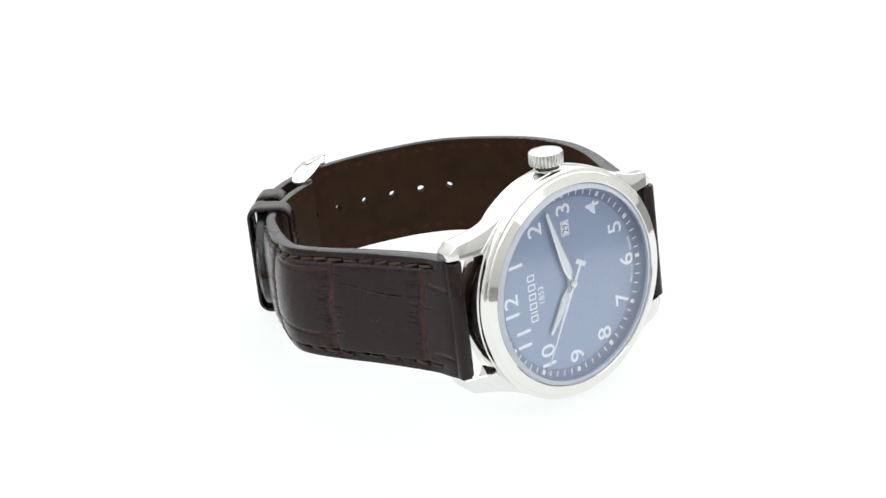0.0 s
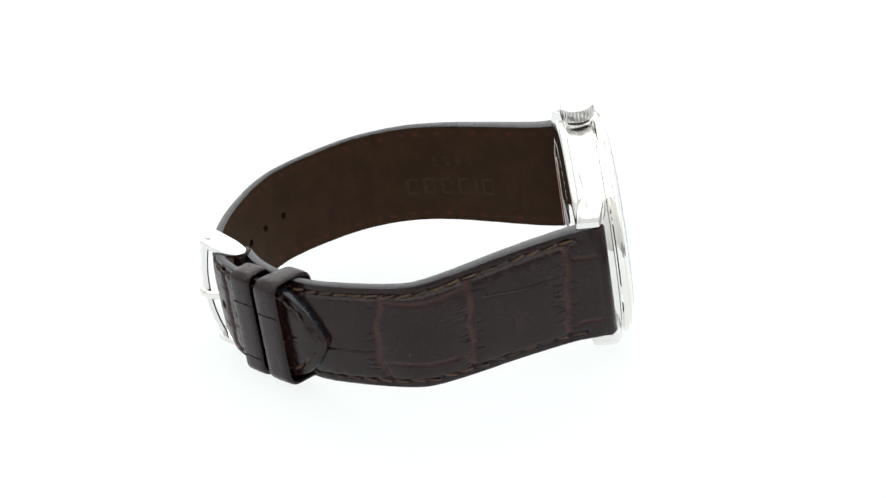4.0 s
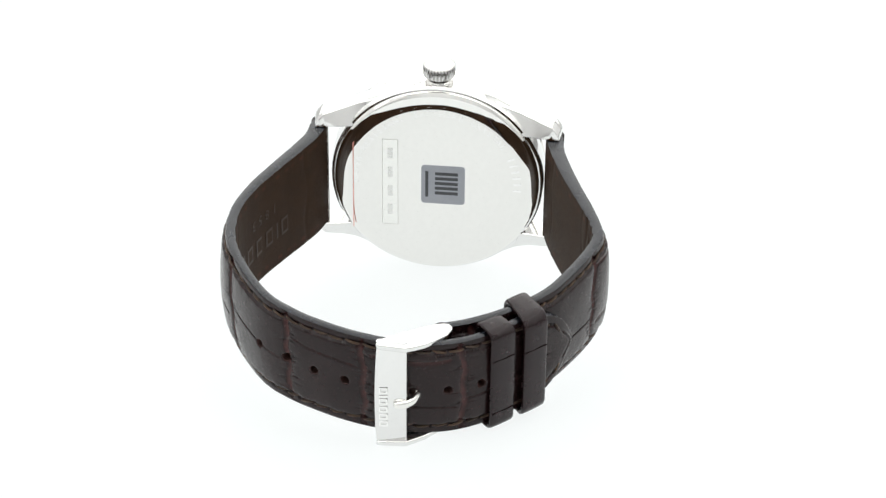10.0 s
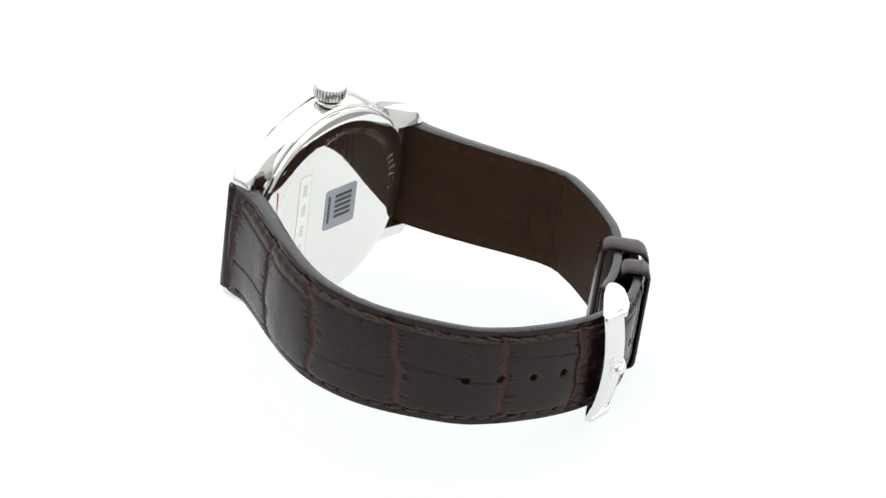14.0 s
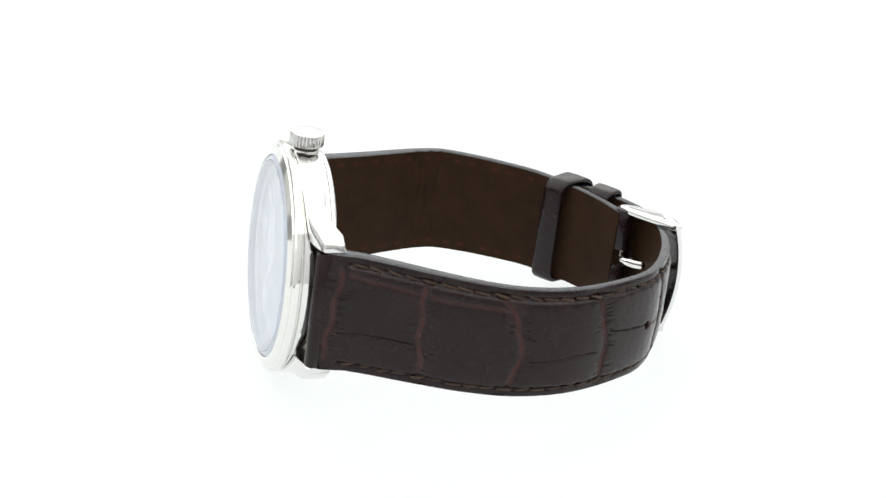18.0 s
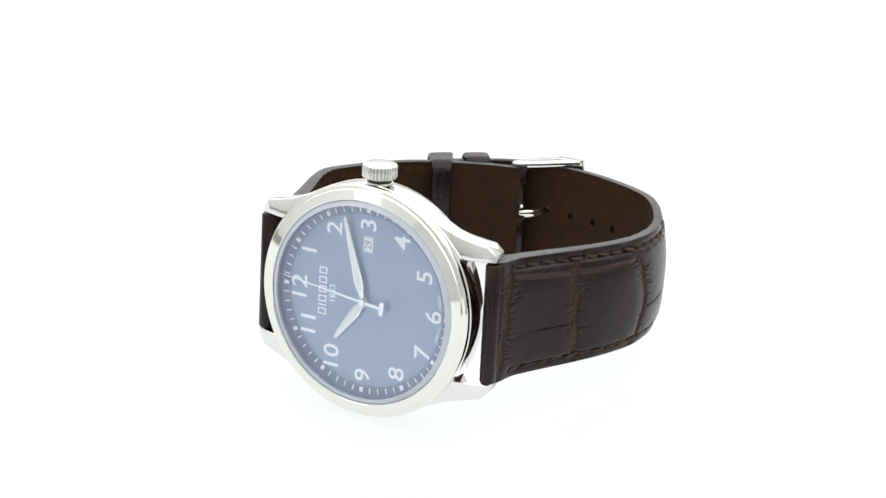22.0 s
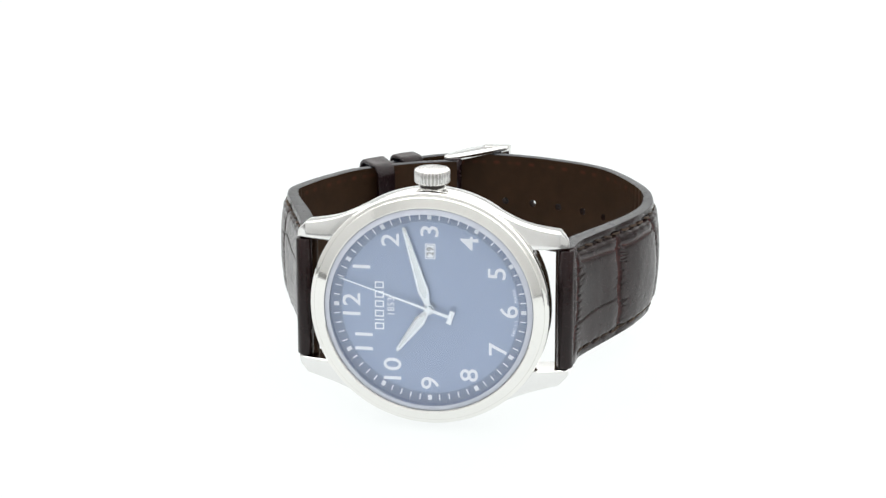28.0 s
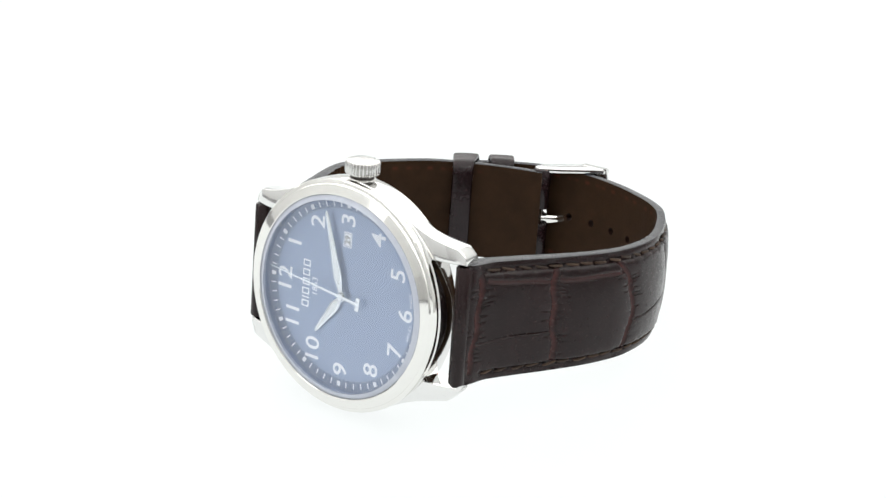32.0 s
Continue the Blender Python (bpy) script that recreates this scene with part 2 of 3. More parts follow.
# case, bezel, back
BODY = [(18.3, -0.62), (20.75, -0.62), (21.05, -0.85), (21.2, -2.0), (21.1, -3.8), (20.75, -5.5), (20.45, -5.85), (20.1, -5.95), (16.0, -5.95), (16.0, -0.62)]
case = part("case", revolve("case", BODY, STEEL_CASE, 200, 25, True), watch, "polished steel case")
BEZEL = [(18.45, -0.3), (18.45, 1.6), (18.52, 1.8), (18.7, 1.88), (20.25, 1.36), (20.36, 1.22), (20.42, 1.04), (20.58, 1.0), (20.9, 0.9), (21.12, 0.66), (21.2, 0.3), (21.16, -0.15), (20.95, -0.38), (20.5, -0.42), (20.5, -0.61), (18.45, -0.61)]
part("bezel", revolve("bezel", BEZEL, STEEL, 200, 25, True), watch, "polished steel bezel")


def back_height(r):
    """Height of the case back at radius r: flat inside, then falling ever steeper to its rim."""
    q = np.linspace(15.9, max(r, 15.9), 60)
    slope = np.interp(q, [15.9, 16.3, 16.7, 17.3, 18.0, 18.8, 19.5], [0, 1.0, 3.0, 8.0, 13.0, 16.0, 18.0])
    return -7.5 + float(np.mean(np.tan(np.radians(slope))) * (q[-1] - q[0]))


BACK = [(20.05, -5.9), (20.05, -6.3), (19.98, -6.5), (19.85, -6.6), (19.65, back_height(19.65) + 0.03)] + [(19.5 - 0.25 * i, back_height(19.5 - 0.25 * i)) for i in range(16)] + [(0.0, -7.5)]
back = part("case_back", revolve("case_back", BACK, STEEL_BACK, 200, 25), watch, "mirror-polished steel case back")


def spline(x, knots, vals):
    """A smooth curve through the knots, read at x."""
    k, q = np.array(knots), np.array(vals)
    d = np.gradient(q, k)
    i = int(min(max(np.searchsorted(k, x) - 1, 0), len(k) - 2))
    h = k[i + 1] - k[i]
    u = (x - k[i]) / h
    return float((2 * u ** 3 - 3 * u * u + 1) * q[i] + (u ** 3 - 2 * u * u + u) * h * d[i] + (3 * u * u - 2 * u ** 3) * q[i + 1] + (u ** 3 - u * u) * h * d[i + 1])


def lug_mesh(sx, sy):
    """One lug: its flank carries on the barrel of the case in an S-curve and ends in a cut corner."""
    knots = [4.0, 5.0, 6.0, 7.0, 8.0, 9.0, 10.5, 12.5, 14.5, 16.5, 18.5, 20.5, 22.5]
    outer = [math.sqrt(21.16 ** 2 - q * q) for q in knots[:6]] + [18.38, 17.32, 16.33, 15.50, 14.87, 14.38, 13.95]
    lows = [-5.8] * 7 + [-5.85, -5.95, -6.12, -6.4, -6.75, -7.1]
    tops = [-0.66] * 6 + [-0.68, -0.70, -0.78, -0.92, -1.17, -1.55, -2.1]
    ys = [4.0 + 18.5 * i / 48 for i in range(49)]
    stations = [(y, spline(y, knots, outer), spline(y, knots, tops), spline(y, knots, lows)) for y in ys]
    stations += [(22.62, 13.88, -2.14, -7.1), (23.95, 12.55, -2.75, -7.1), (24.12, 12.2, -2.95, -6.95)]
    # depth down the flank and how far it stands back from the widest line
    flank = [(0.0, 0.50), (0.015, 0.31), (0.045, 0.17), (0.12, 0.08), (0.26, 0.0), (0.43, 0.02), (0.6, 0.10), (0.78, 0.25), (0.92, 0.46), (0.98, 0.72), (1.0, 1.0)]
    v, f = [], []
    for i, (y, xo, zt, zb) in enumerate(stations):
        y0, x0 = stations[max(i - 1, 0)][:2]
        y1, x1 = stations[min(i + 1, 48) if i < 49 else i][:2]
        d = math.hypot(x1 - x0, y1 - y0)
        nx, ny = ((y1 - y0) / d, -(x1 - x0) / d) if i < 49 else (0.8, 0.6)
        u = min(1.0, max(0.0, (y - 8.0) / 9.0))
        u = u * u * (3 - 2 * u)
        sec = [(11.05, 0.0, zb + 0.15), (11.2, 0.0, zb)]
        fade = min(1.0, max(0.6, 1.0 - (y - 19.0) / 8.0))
        rise = min(1.5, 0.34 * (xo - 11.2)) * fade * u
        for q, o in reversed(flank):
            o *= 1 - 0.55 * u
            sec.append((xo - nx * o, -ny * o, zt + (zb + rise - zt) * q))
        sec += [(11.25, 0.0, zt), (11.05, 0.0, zt - 0.15)]
        back_off = 0.4 * min(1.0, max(0.0, (y - 19.0) / 5.0))
        v += [(sx * x * MM, sy * (y + dy - back_off * (zt - z) / (zt - zb)) * MM, z * MM) for x, dy, z in sec]
    k, n = len(flank) + 4, len(stations)
    for i in range(n - 1):
        for j in range(k):
            a, b = i * k + j, i * k + (j + 1) % k
            f.append((a, b, b + k, a + k))
    f.append(tuple(range(k)))
    f.append(tuple((n - 1) * k + j for j in range(k)))
    me = mesh_from("lug", v, f, STEEL_CASE)
    fix_normals(me, 34)
    return me


for sx in (1, -1):
    for sy in (1, -1):
        part("lug", lug_mesh(sx, sy), case)

# spring bars between the lugs
BAR = revolve("spring_bar", [(0, -11.3), (0.7, -11.3), (0.7, 11.3), (0, 11.3)], STEEL_SATIN, 20, 30, False, "x")
for sy in (1, -1):
    part("spring_bar", BAR, case, m=at(0, sy * 22.2, -5.6))

# crown with flutes
def crown_mesh():
    prof = [(0.0, 24.55), (1.6, 24.54), (2.4, 24.5), (2.8, 24.42), (3.04, 24.25), (3.12, 24.0), (3.12, 22.3), (3.02, 22.05), (2.6, 21.95), (1.7, 21.92), (0.0, 21.92)]
    n = 30 * 6
    v, f = [], []
    k = len(prof)
    for i in range(n):
        a = 2 * math.pi * i / n
        c = 0.5 + 0.5 * math.cos(30 * a)
        for q, (r, x) in enumerate(prof):
            cut = 0.26 * (1 - min(1.0, c * 1.6)) if 3 <= q <= 8 else 0.0
            rr = max(0.0, r - cut)
            v.append((x * MM, rr * math.cos(a) * MM, rr * math.sin(a) * MM))
    for i in range(n):
        j = (i + 1) % n
        for q in range(k - 1):
            f.append((i * k + q, j * k + q, j * k + q + 1, i * k + q + 1))
    me = mesh_from("crown", v, f, CROWN_STEEL)
    fix_normals(me, 32)
    return me


crown = part("crown", crown_mesh(), watch, "fluted steel crown", at(0, 0, -2.95))
part("stem", revolve("stem", [(0, 20.0), (2.5, 20.0), (2.5, 21.1), (2.35, 21.25), (1.7, 21.3), (0, 21.3)], STEEL_SATIN, 40, 30, False, "x"), crown)
part("crown_neck", revolve("crown_neck", [(0, 21.25), (2.15, 21.25), (2.15, 21.95), (0, 21.95)], DARK_NECK, 40, 30, False, "x"), crown, "added neck under the crown, the gap's dark put into its colour")

# dial with its prints
dial = part("dial", revolve("dial", [(0.0, 0.0), (15.95, 0.0), (15.95, -0.4), (0.0, -0.4)], DIAL, 160), watch, "blue dial with white arabic numerals")
part("minute_track", revolve("minute_track", [(15.75, 0.03), (15.9, 0.02), (17.3, 0.14), (17.6, 0.25), (17.9, 1.25), (18.42, 1.28), (18.42, -0.4), (15.75, -0.4)], TRACK, 160, 25, True), dial, "blue minute ring, toned darker as if shaded")
for h in range(1, 13):
    a = radians(90 - 30 * h)
    r = {5: 13.65, 10: 13.4, 11: 13.6}.get(h, 13.95)
    me = text_mesh("numeral", str(h), 4.25, WHITE_PRINT, 0.035)
    me.transform(Matrix.Diagonal((1.22, 1.06, 1.0, 1.0)))
    part("numeral", me, dial, m=at(r * math.cos(a), r * math.sin(a), 0.03))
TICK = prism("minute_mark", [(-0.10, -0.52), (0.10, -0.52), (0.10, 0.52), (-0.10, 0.52)], 0, 0.05, WHITE_PRINT)
BLOCK = prism("hour_mark", [(-0.36, -0.45), (0.36, -0.45), (0.36, 0.45), (-0.36, 0.45)], 0, 0.07, WHITE_PRINT)
for i in range(60):
    a = 6.0 * i
    x, y = 16.6 * math.sin(radians(a)), 16.6 * math.cos(radians(a))
    part("hour_mark" if i % 5 == 0 else "minute_mark", BLOCK if i % 5 == 0 else TICK, dial, m=at(x, y, 0.075, 0, 0, -a) @ pose(0, 0, 0, 4.9, 0, 0))
part("year", text_mesh("year", "1853", 1.8, WHITE_PRINT, 0.0), dial, m=at(0, 6.9, 0.02))
# maker's mark: a bar and five plain open blocks
def block_row(name, mat, height, pitch, wide, stroke, depth):
    """Meshes and places of a row of six plain marks, the second one a bare stroke."""
    half = height / 2
    bar = prism(name, [(-stroke / 2, -half), (stroke / 2, -half), (stroke / 2, half), (-stroke / 2, half)], 0, depth, mat)
    box = ring_plate(name, wide, height, stroke, depth, mat)
    out, x = [], 0.0
    for i in range(6):
        step = stroke + 0.2 * pitch if i == 1 else pitch
        out.append((bar if i == 1 else box, x + step / 2))
        x += step
    return [(me, q - x / 2) for me, q in out]


def ring_plate(name, w, h, stroke, depth, mat):
    """A flat rectangular ring, open in the middle."""
    bm = bmesh.new()
    rows = []
    for z in (0, depth):
        for k in (0, stroke):
            x, y = w / 2 - k, h / 2 - k
            rows.append([bm.verts.new((a * MM, b * MM, z * MM)) for a, b in ((-x, -y), (x, -y), (x, y), (-x, y))])
    for i in range(4):
        j = (i + 1) % 4
        for p, q in ((2, 3), (0, 2), (1, 0), (3, 1)):
            bm.faces.new((rows[p][i], rows[p][j], rows[q][j], rows[q][i]))
    bmesh.ops.recalc_face_normals(bm, faces=bm.faces)
    me = bpy.data.meshes.new(name)
    bm.to_mesh(me)
    bm.free()
    me.materials.append(mat)
    return me


for me, x in block_row("maker_mark", WHITE_PRINT, 1.65, 1.75, 1.25, 0.24, 0.04):
    part("maker_mark", me, dial, m=at(x, 8.95, 0.02))
for words, mid in (("SWISS", 191.4), ("MADE", 168.8)):
    for i, ch in enumerate(words):
        a = mid - (i - (len(words) - 1) / 2) * 2.5
        x, y = 15.3 * math.sin(radians(a)), 15.3 * math.cos(radians(a))
        part("letter", text_mesh("letter", ch, 0.85, WHITE_PRINT), dial, m=at(x, y, 0.02, 0, 0, 180 - a))
# date window
dw = part("date_window", prism("date_window", [(-1.4, -0.93), (1.4, -0.93), (1.4, 0.93), (-1.4, 0.93)], 0, 0.05, WHITE_PRINT), dial, "white date window", at(10.35, -0.12, 0.02))
part("date_frame", prism("date_frame", [(-1.22, -0.76), (1.22, -0.76), (1.22, 0.76), (-1.22, 0.76)], 0.05, 0.06, TRACK), dw)
part("date_disc", prism("date_disc", [(-1.12, -0.66), (1.12, -0.66), (1.12, 0.66), (-1.12, 0.66)], 0.055, 0.068, WHITE_PRINT), dw)
part("date_digits", text_mesh("date_digits", "29", 1.65, BLACK_PRINT, 0.0, 0.01), dw, m=at(0, 0, 0.085))


def hand_outline(length, w0, wmax, at_max):
    return [(-w0, 0.6), (-wmax, at_max), (-0.36, length - 0.35), (-0.2, length - 0.06), (0, length), (0.2, length - 0.06), (0.36, length - 0.35), (wmax, at_max), (w0, 0.6)]


def watch_hand(name, length, w0, wmax, at_max, z, angle, label):
    ob = part(name, prism(name, hand_outline(length, w0, wmax, at_max), 0, 0.22, HAND_STEEL, 0.05), watch, label, at(0, 0, z, 0, 0, -angle))
    inner = [(-0.18, at_max * 0.62), (-wmax * 0.62, at_max), (-0.15, length - 0.8), (0.15, length - 0.8), (wmax * 0.62, at_max), (0.18, at_max * 0.62)]
    part("lume", prism("lume", inner, 0.2, 0.245, LUME), ob)
    part("boss", revolve("boss", [(0, 0.24), (0.95, 0.22), (1.0, 0.0), (0, 0.0)], HAND_STEEL, 40), ob)
    return ob


watch_hand("hour_hand", 10.0, 0.42, 1.0, 2.9, 0.35, 306.0, "steel hour hand with white filling")
watch_hand("minute_hand", 15.4, 0.42, 0.98, 3.4, 0.72, 73.2, "steel minute hand with white filling")
SEC_Z = 1.1
second = part("second_hand", prism("second_hand", [(-0.13, -3.6), (-1.25, -3.6), (-1.25, -4.5), (1.25, -4.5), (1.25, -3.6), (0.3, -3.6), (0.3, -3.6), (0.25, 0), (0.07, 16.6), (-0.07, 16.6), (-0.25, 0), (-0.3, -3.6)], 0, 0.12, HAND_STEEL), watch, "slim steel second hand with a T-shaped counterweight", at(0, 0, SEC_Z))
part("boss", revolve("boss", [(0, 0.3), (0.6, 0.25), (0.75, 0.0), (0, 0.0)], HAND_STEEL, 40), second)

crystal = part("crystal", revolve("crystal", [(0.0, 2.25), (17.25, 2.2), (17.42, 2.14), (17.46, 1.9), (17.46, 1.4), (0.0, 1.4)], CRYSTAL, 160, 15), watch, "clear flat sapphire crystal")
crystal.visible_shadow = False
RIM_GLASS = plain_mat("ground_glass_edge", (0.47, 0.50, 0.58), (0.53, 0.56, 0.64), 0.12, 0.2)
part("ground_edge", revolve("ground_edge", [(17.5, 2.09), (17.75, 2.02), (18.4, 1.6), (18.4, 1.3), (17.62, 1.3)], RIM_GLASS, 160, 30, True), crystal, "pale ground rim of the crystal")

# back: stickers, film and engraving
def plate(name, x0, x1, y0, y1, h, mat, parent, z=-7.5, label=""):
    return part(name, prism(name, [(x0, y0), (x1, y0), (x1, y1), (x0, y1)], z - h, z + 0.01, mat), parent, label)


corners = [(cx + 0.7 * math.cos(radians(a0 + 18 * k)), cy + 0.7 * math.sin(radians(a0 + 18 * k))) for cx, cy, a0 in ((3.55, 4.95, 0), (-3.75, 4.95, 90), (-3.75, -2.2, 180), (3.55, -2.2, 270)) for k in range(6)]
st = part("square_sticker", prism("square_sticker", corners, -7.56, -7.49, STICKER), back, "grey square sticker with rounded corners")
for i in range(5):
    plate("code_bar", -2.35 + 1.1 * i, -1.65 + 1.1 * i, -0.2, 4.3, 0.02, STICKER_INK, st, -7.56)
plate("text_bar", -3.0, 2.9, -2.1, -1.5, 0.02, STICKER_INK, st, -7.56)
lab = plate("film_label", -9.95, 9.65, -10.6, -7.4, 0.03, FILM_EDGE, back, label="clear film label with illegible print")
plate("label_face", -9.8, 9.5, -10.45, -7.55, 0.02, FILM, lab, -7.53)
for i in range(4):
    plate("text_bar", -7.6 + 4.3 * i, -5.2 + 4.3 * i, -9.5, -8.5, 0.015, STEEL_SATIN, lab, -7.55)
plate("red_line", -11.0, 8.3, -16.35, -16.18, 0.06, RED_LINE, back, -7.48, label="thin red edge of protective film")


def arc_text(words, mid, step, r, size):
    """Words round the case back, read from behind; angles clockwise from 12 as seen from the dial."""
    for i, ch in enumerate(words):
        if ch == " ":
            continue
        a = mid - (i - (len(words) - 1) / 2) * step
        x, y = r * math.sin(radians(a)), r * math.cos(radians(a))
        up = Vector((x, y, 0)).normalized()
        zz = Vector((0, 0, -1))
        xx = up.cross(zz)
        tilt = math.atan2(back_height(r + 0.5) - back_height(r - 0.5), 1.0)
        m = Matrix(((xx.x, up.x, 0, x * MM), (xx.y, up.y, 0, y * MM), (xx.z, up.z, -1, (back_height(r) - 0.004) * MM), (0, 0, 0, 1))) @ pose(0, 0, 0, -math.degrees(tilt), 0, 0)
        part("engraved_letter", text_mesh("engraved_letter", ch, 1.75, ENGRAVED, 0.02, 0.006), back, m=m)


arc_text("SAPPHIRE CRYSTAL", 70.0, 4.6, 15.9, 1.75)
arc_text("WATER-RESISTANT", 148.0, 4.6, 15.9, 1.75)
for i in range(6):
    a = 24.0 - 5.2 * i
    plate_at = at(15.9 * math.sin(radians(a)), 15.9 * math.cos(radians(a)), -7.5, 0, 0, -a)
    part("maker_mark", prism("maker_mark", [(-0.22, -0.8), (0.22, -0.8), (0.22, 0.8), (-0.22, 0.8)], -0.02, 0.01, ENGRAVED), back, m=plate_at)

# strap curves, outer face, mm in the y-z plane
P6 = [(-25.0, -2.9), (-26.2, -8.5), (-28.4, -14), (-31.1, -20), (-34.3, -28), (-36.1, -36.5), (-35.2, -45.5), (-31.9, -53.5), (-25.9, -62.6), (-20.1, -67.3), (-14.2, -70.3), (-8.6, -72.4), (-2.2, -73.8), (4.2, -73.9), (10.2, -72.4), (15.7, -69.2), (20.2, -65.2), (24.6, -60.9), (28.1, -56.8), (29.6, -54.2)]
P12 = [(24.6, -2.9), (25.7, -8.5), (27.4, -14.5), (29.8, -21.5), (32.25, -28), (34.15, -34.2), (34.4, -38.6), (32.6, -44.0), (29.8, -49.8), (26.4, -55.5), (22.2, -59.8), (17.2, -63.6), (12.2, -66.4), (7.0, -68.4)]


class Curve:
    """An arc-length spline with its outward normal."""

    def __init__(self, pts, side):
        P = np.array(pts, float)
        E = np.vstack([2 * P[0] - P[1], P, 2 * P[-1] - P[-2]])
        out = []
        for i in range(len(P) - 1):
            a, b, c, d = E[i:i + 4]
            for u in np.linspace(0, 1, 30, endpoint=False):
                out.append(0.5 * (2 * b + (c - a) * u + (2 * a - 5 * b + 4 * c - d) * u * u + (-a + 3 * b - 3 * c + d) * u ** 3))
        out.append(P[-1])
        self.q = np.array(out)
        self.l = np.r_[0, np.cumsum(np.hypot(*np.diff(self.q, axis=0).T))]
        self.length, self.side = self.l[-1], side

    def at(self, s):
        s = np.asarray(s, float)
        p = np.stack([np.interp(s, self.l, self.q[:, 0]), np.interp(s, self.l, self.q[:, 1])], -1)
        h = 0.8
        a, b = np.clip(s - h, 0, self.length), np.clip(s + h, 0, self.length)
        t = np.stack([np.interp(b, self.l, self.q[:, 0]) - np.interp(a, self.l, self.q[:, 0]), np.interp(b, self.l, self.q[:, 1]) - np.interp(a, self.l, self.q[:, 1])], -1)
        t /= np.linalg.norm(t, axis=-1, keepdims=True)
        n = np.stack([t[..., 1], -t[..., 0]], -1) * (1 if self.side == 6 else -1)
        return p, t, n

    def spot(self, s, x=0.0, lift=0.0):
        """A pose on the strap: x across, y along, z outward."""
        p, t, n = self.at(s)
        o = Vector((x, p[0] + n[0] * lift, p[1] + n[1] * lift)) * MM
        zz, yy = Vector((0, n[0], n[1])), Vector((0, t[0], t[1]))
        xx = yy.cross(zz)
        return Matrix((((xx.x, yy.x, zz.x, o.x)), (xx.y, yy.y, zz.y, o.y), (xx.z, yy.z, zz.z, o.z), (0, 0, 0, 1)))


C6, C12 = Curve(P6, 6), Curve(P12, 12)


def half_width(side, s):
    s = np.asarray(s, float)
    w = np.interp(s, [0, 6, 40, 75, 130], [11.0, 10.8, 10.05, 9.45, 9.3])
    if side == 6:
        u = np.clip((s - 117.0) / (C6.length - 117.0), 0, 1)
        w = w * np.clip(1 - u ** 2.2, 0, 1) ** 0.72
        w = np.maximum(w, 0.5)
    return w


def drift(side, s):
    """Sideways lean of the strap's middle line."""
    if side == 6:
        return np.interp(s, [0, 20, 60, 72, 88, 110, 130], [0.0, -0.1, -0.1, -0.15, -0.4, -0.7, -0.8])
    return np.interp(s, [0, 20, 45, 65, 80], [0.0, -0.1, -0.3, -0.6, -0.7])


def thickness(side, s):
    s = np.asarray(s, float)
    if side == 6:
        return np.interp(s, [0, 8, 30, 60, 130], [4.0, 3.8, 2.9, 2.2, 2.1])
    return np.interp(s, [0, 8, 30, 60, 79], [4.0, 3.8, 3.0, 2.4, 2.2])


# crocodile pattern: cross grooves (s at x=0, slope, bow), lines along (s0, s1, x0, x1)
CROSS6 = [(2.7, 0.10, 0.0), (18.6, -0.06, -0.5), (34.2, -0.12, 2.4), (52.4, -0.16, 1.0), (71.6, -0.05, 0.5), (86.9, -0.03, 0.4), (104.8, 0.0, 0.3), (121.0, 0.0, 0.0)]
LONG6 = [(2.9, 18.2, -3.4, -2.4), (4.5, 18.0, 7.6, 6.4), (19.0, 34.0, 6.6, 6.4), (36.6, 51.8, -3.0, -1.9), (53.5, 70.5, 1.4, -0.6), (73.0, 86.0, 4.6, 3.4), (87.6, 104.0, -3.4, -3.6), (105.5, 120.0, -2.4, -2.0), (88.0, 103.0, 6.2, 6.0)]
CROSS12 = [(7.3, -0.08, 0.2), (26.3, -0.06, 0.2), (42.9, -0.06, 1.2), (61.0, 0.0, 0.4), (74.0, 0.0, 0.0)]
LONG12 = [(8.0, 24.0, 3.0, 4.6), (26.5, 42.6, -5.6, -4.4), (44.5, 60.0, -2.3, -1.8), (1.0, 6.4, -7.2, -7.0), (26.5, 42.0, 7.0, 7.2), (0.8, 6.0, 5.6, 6.0)]


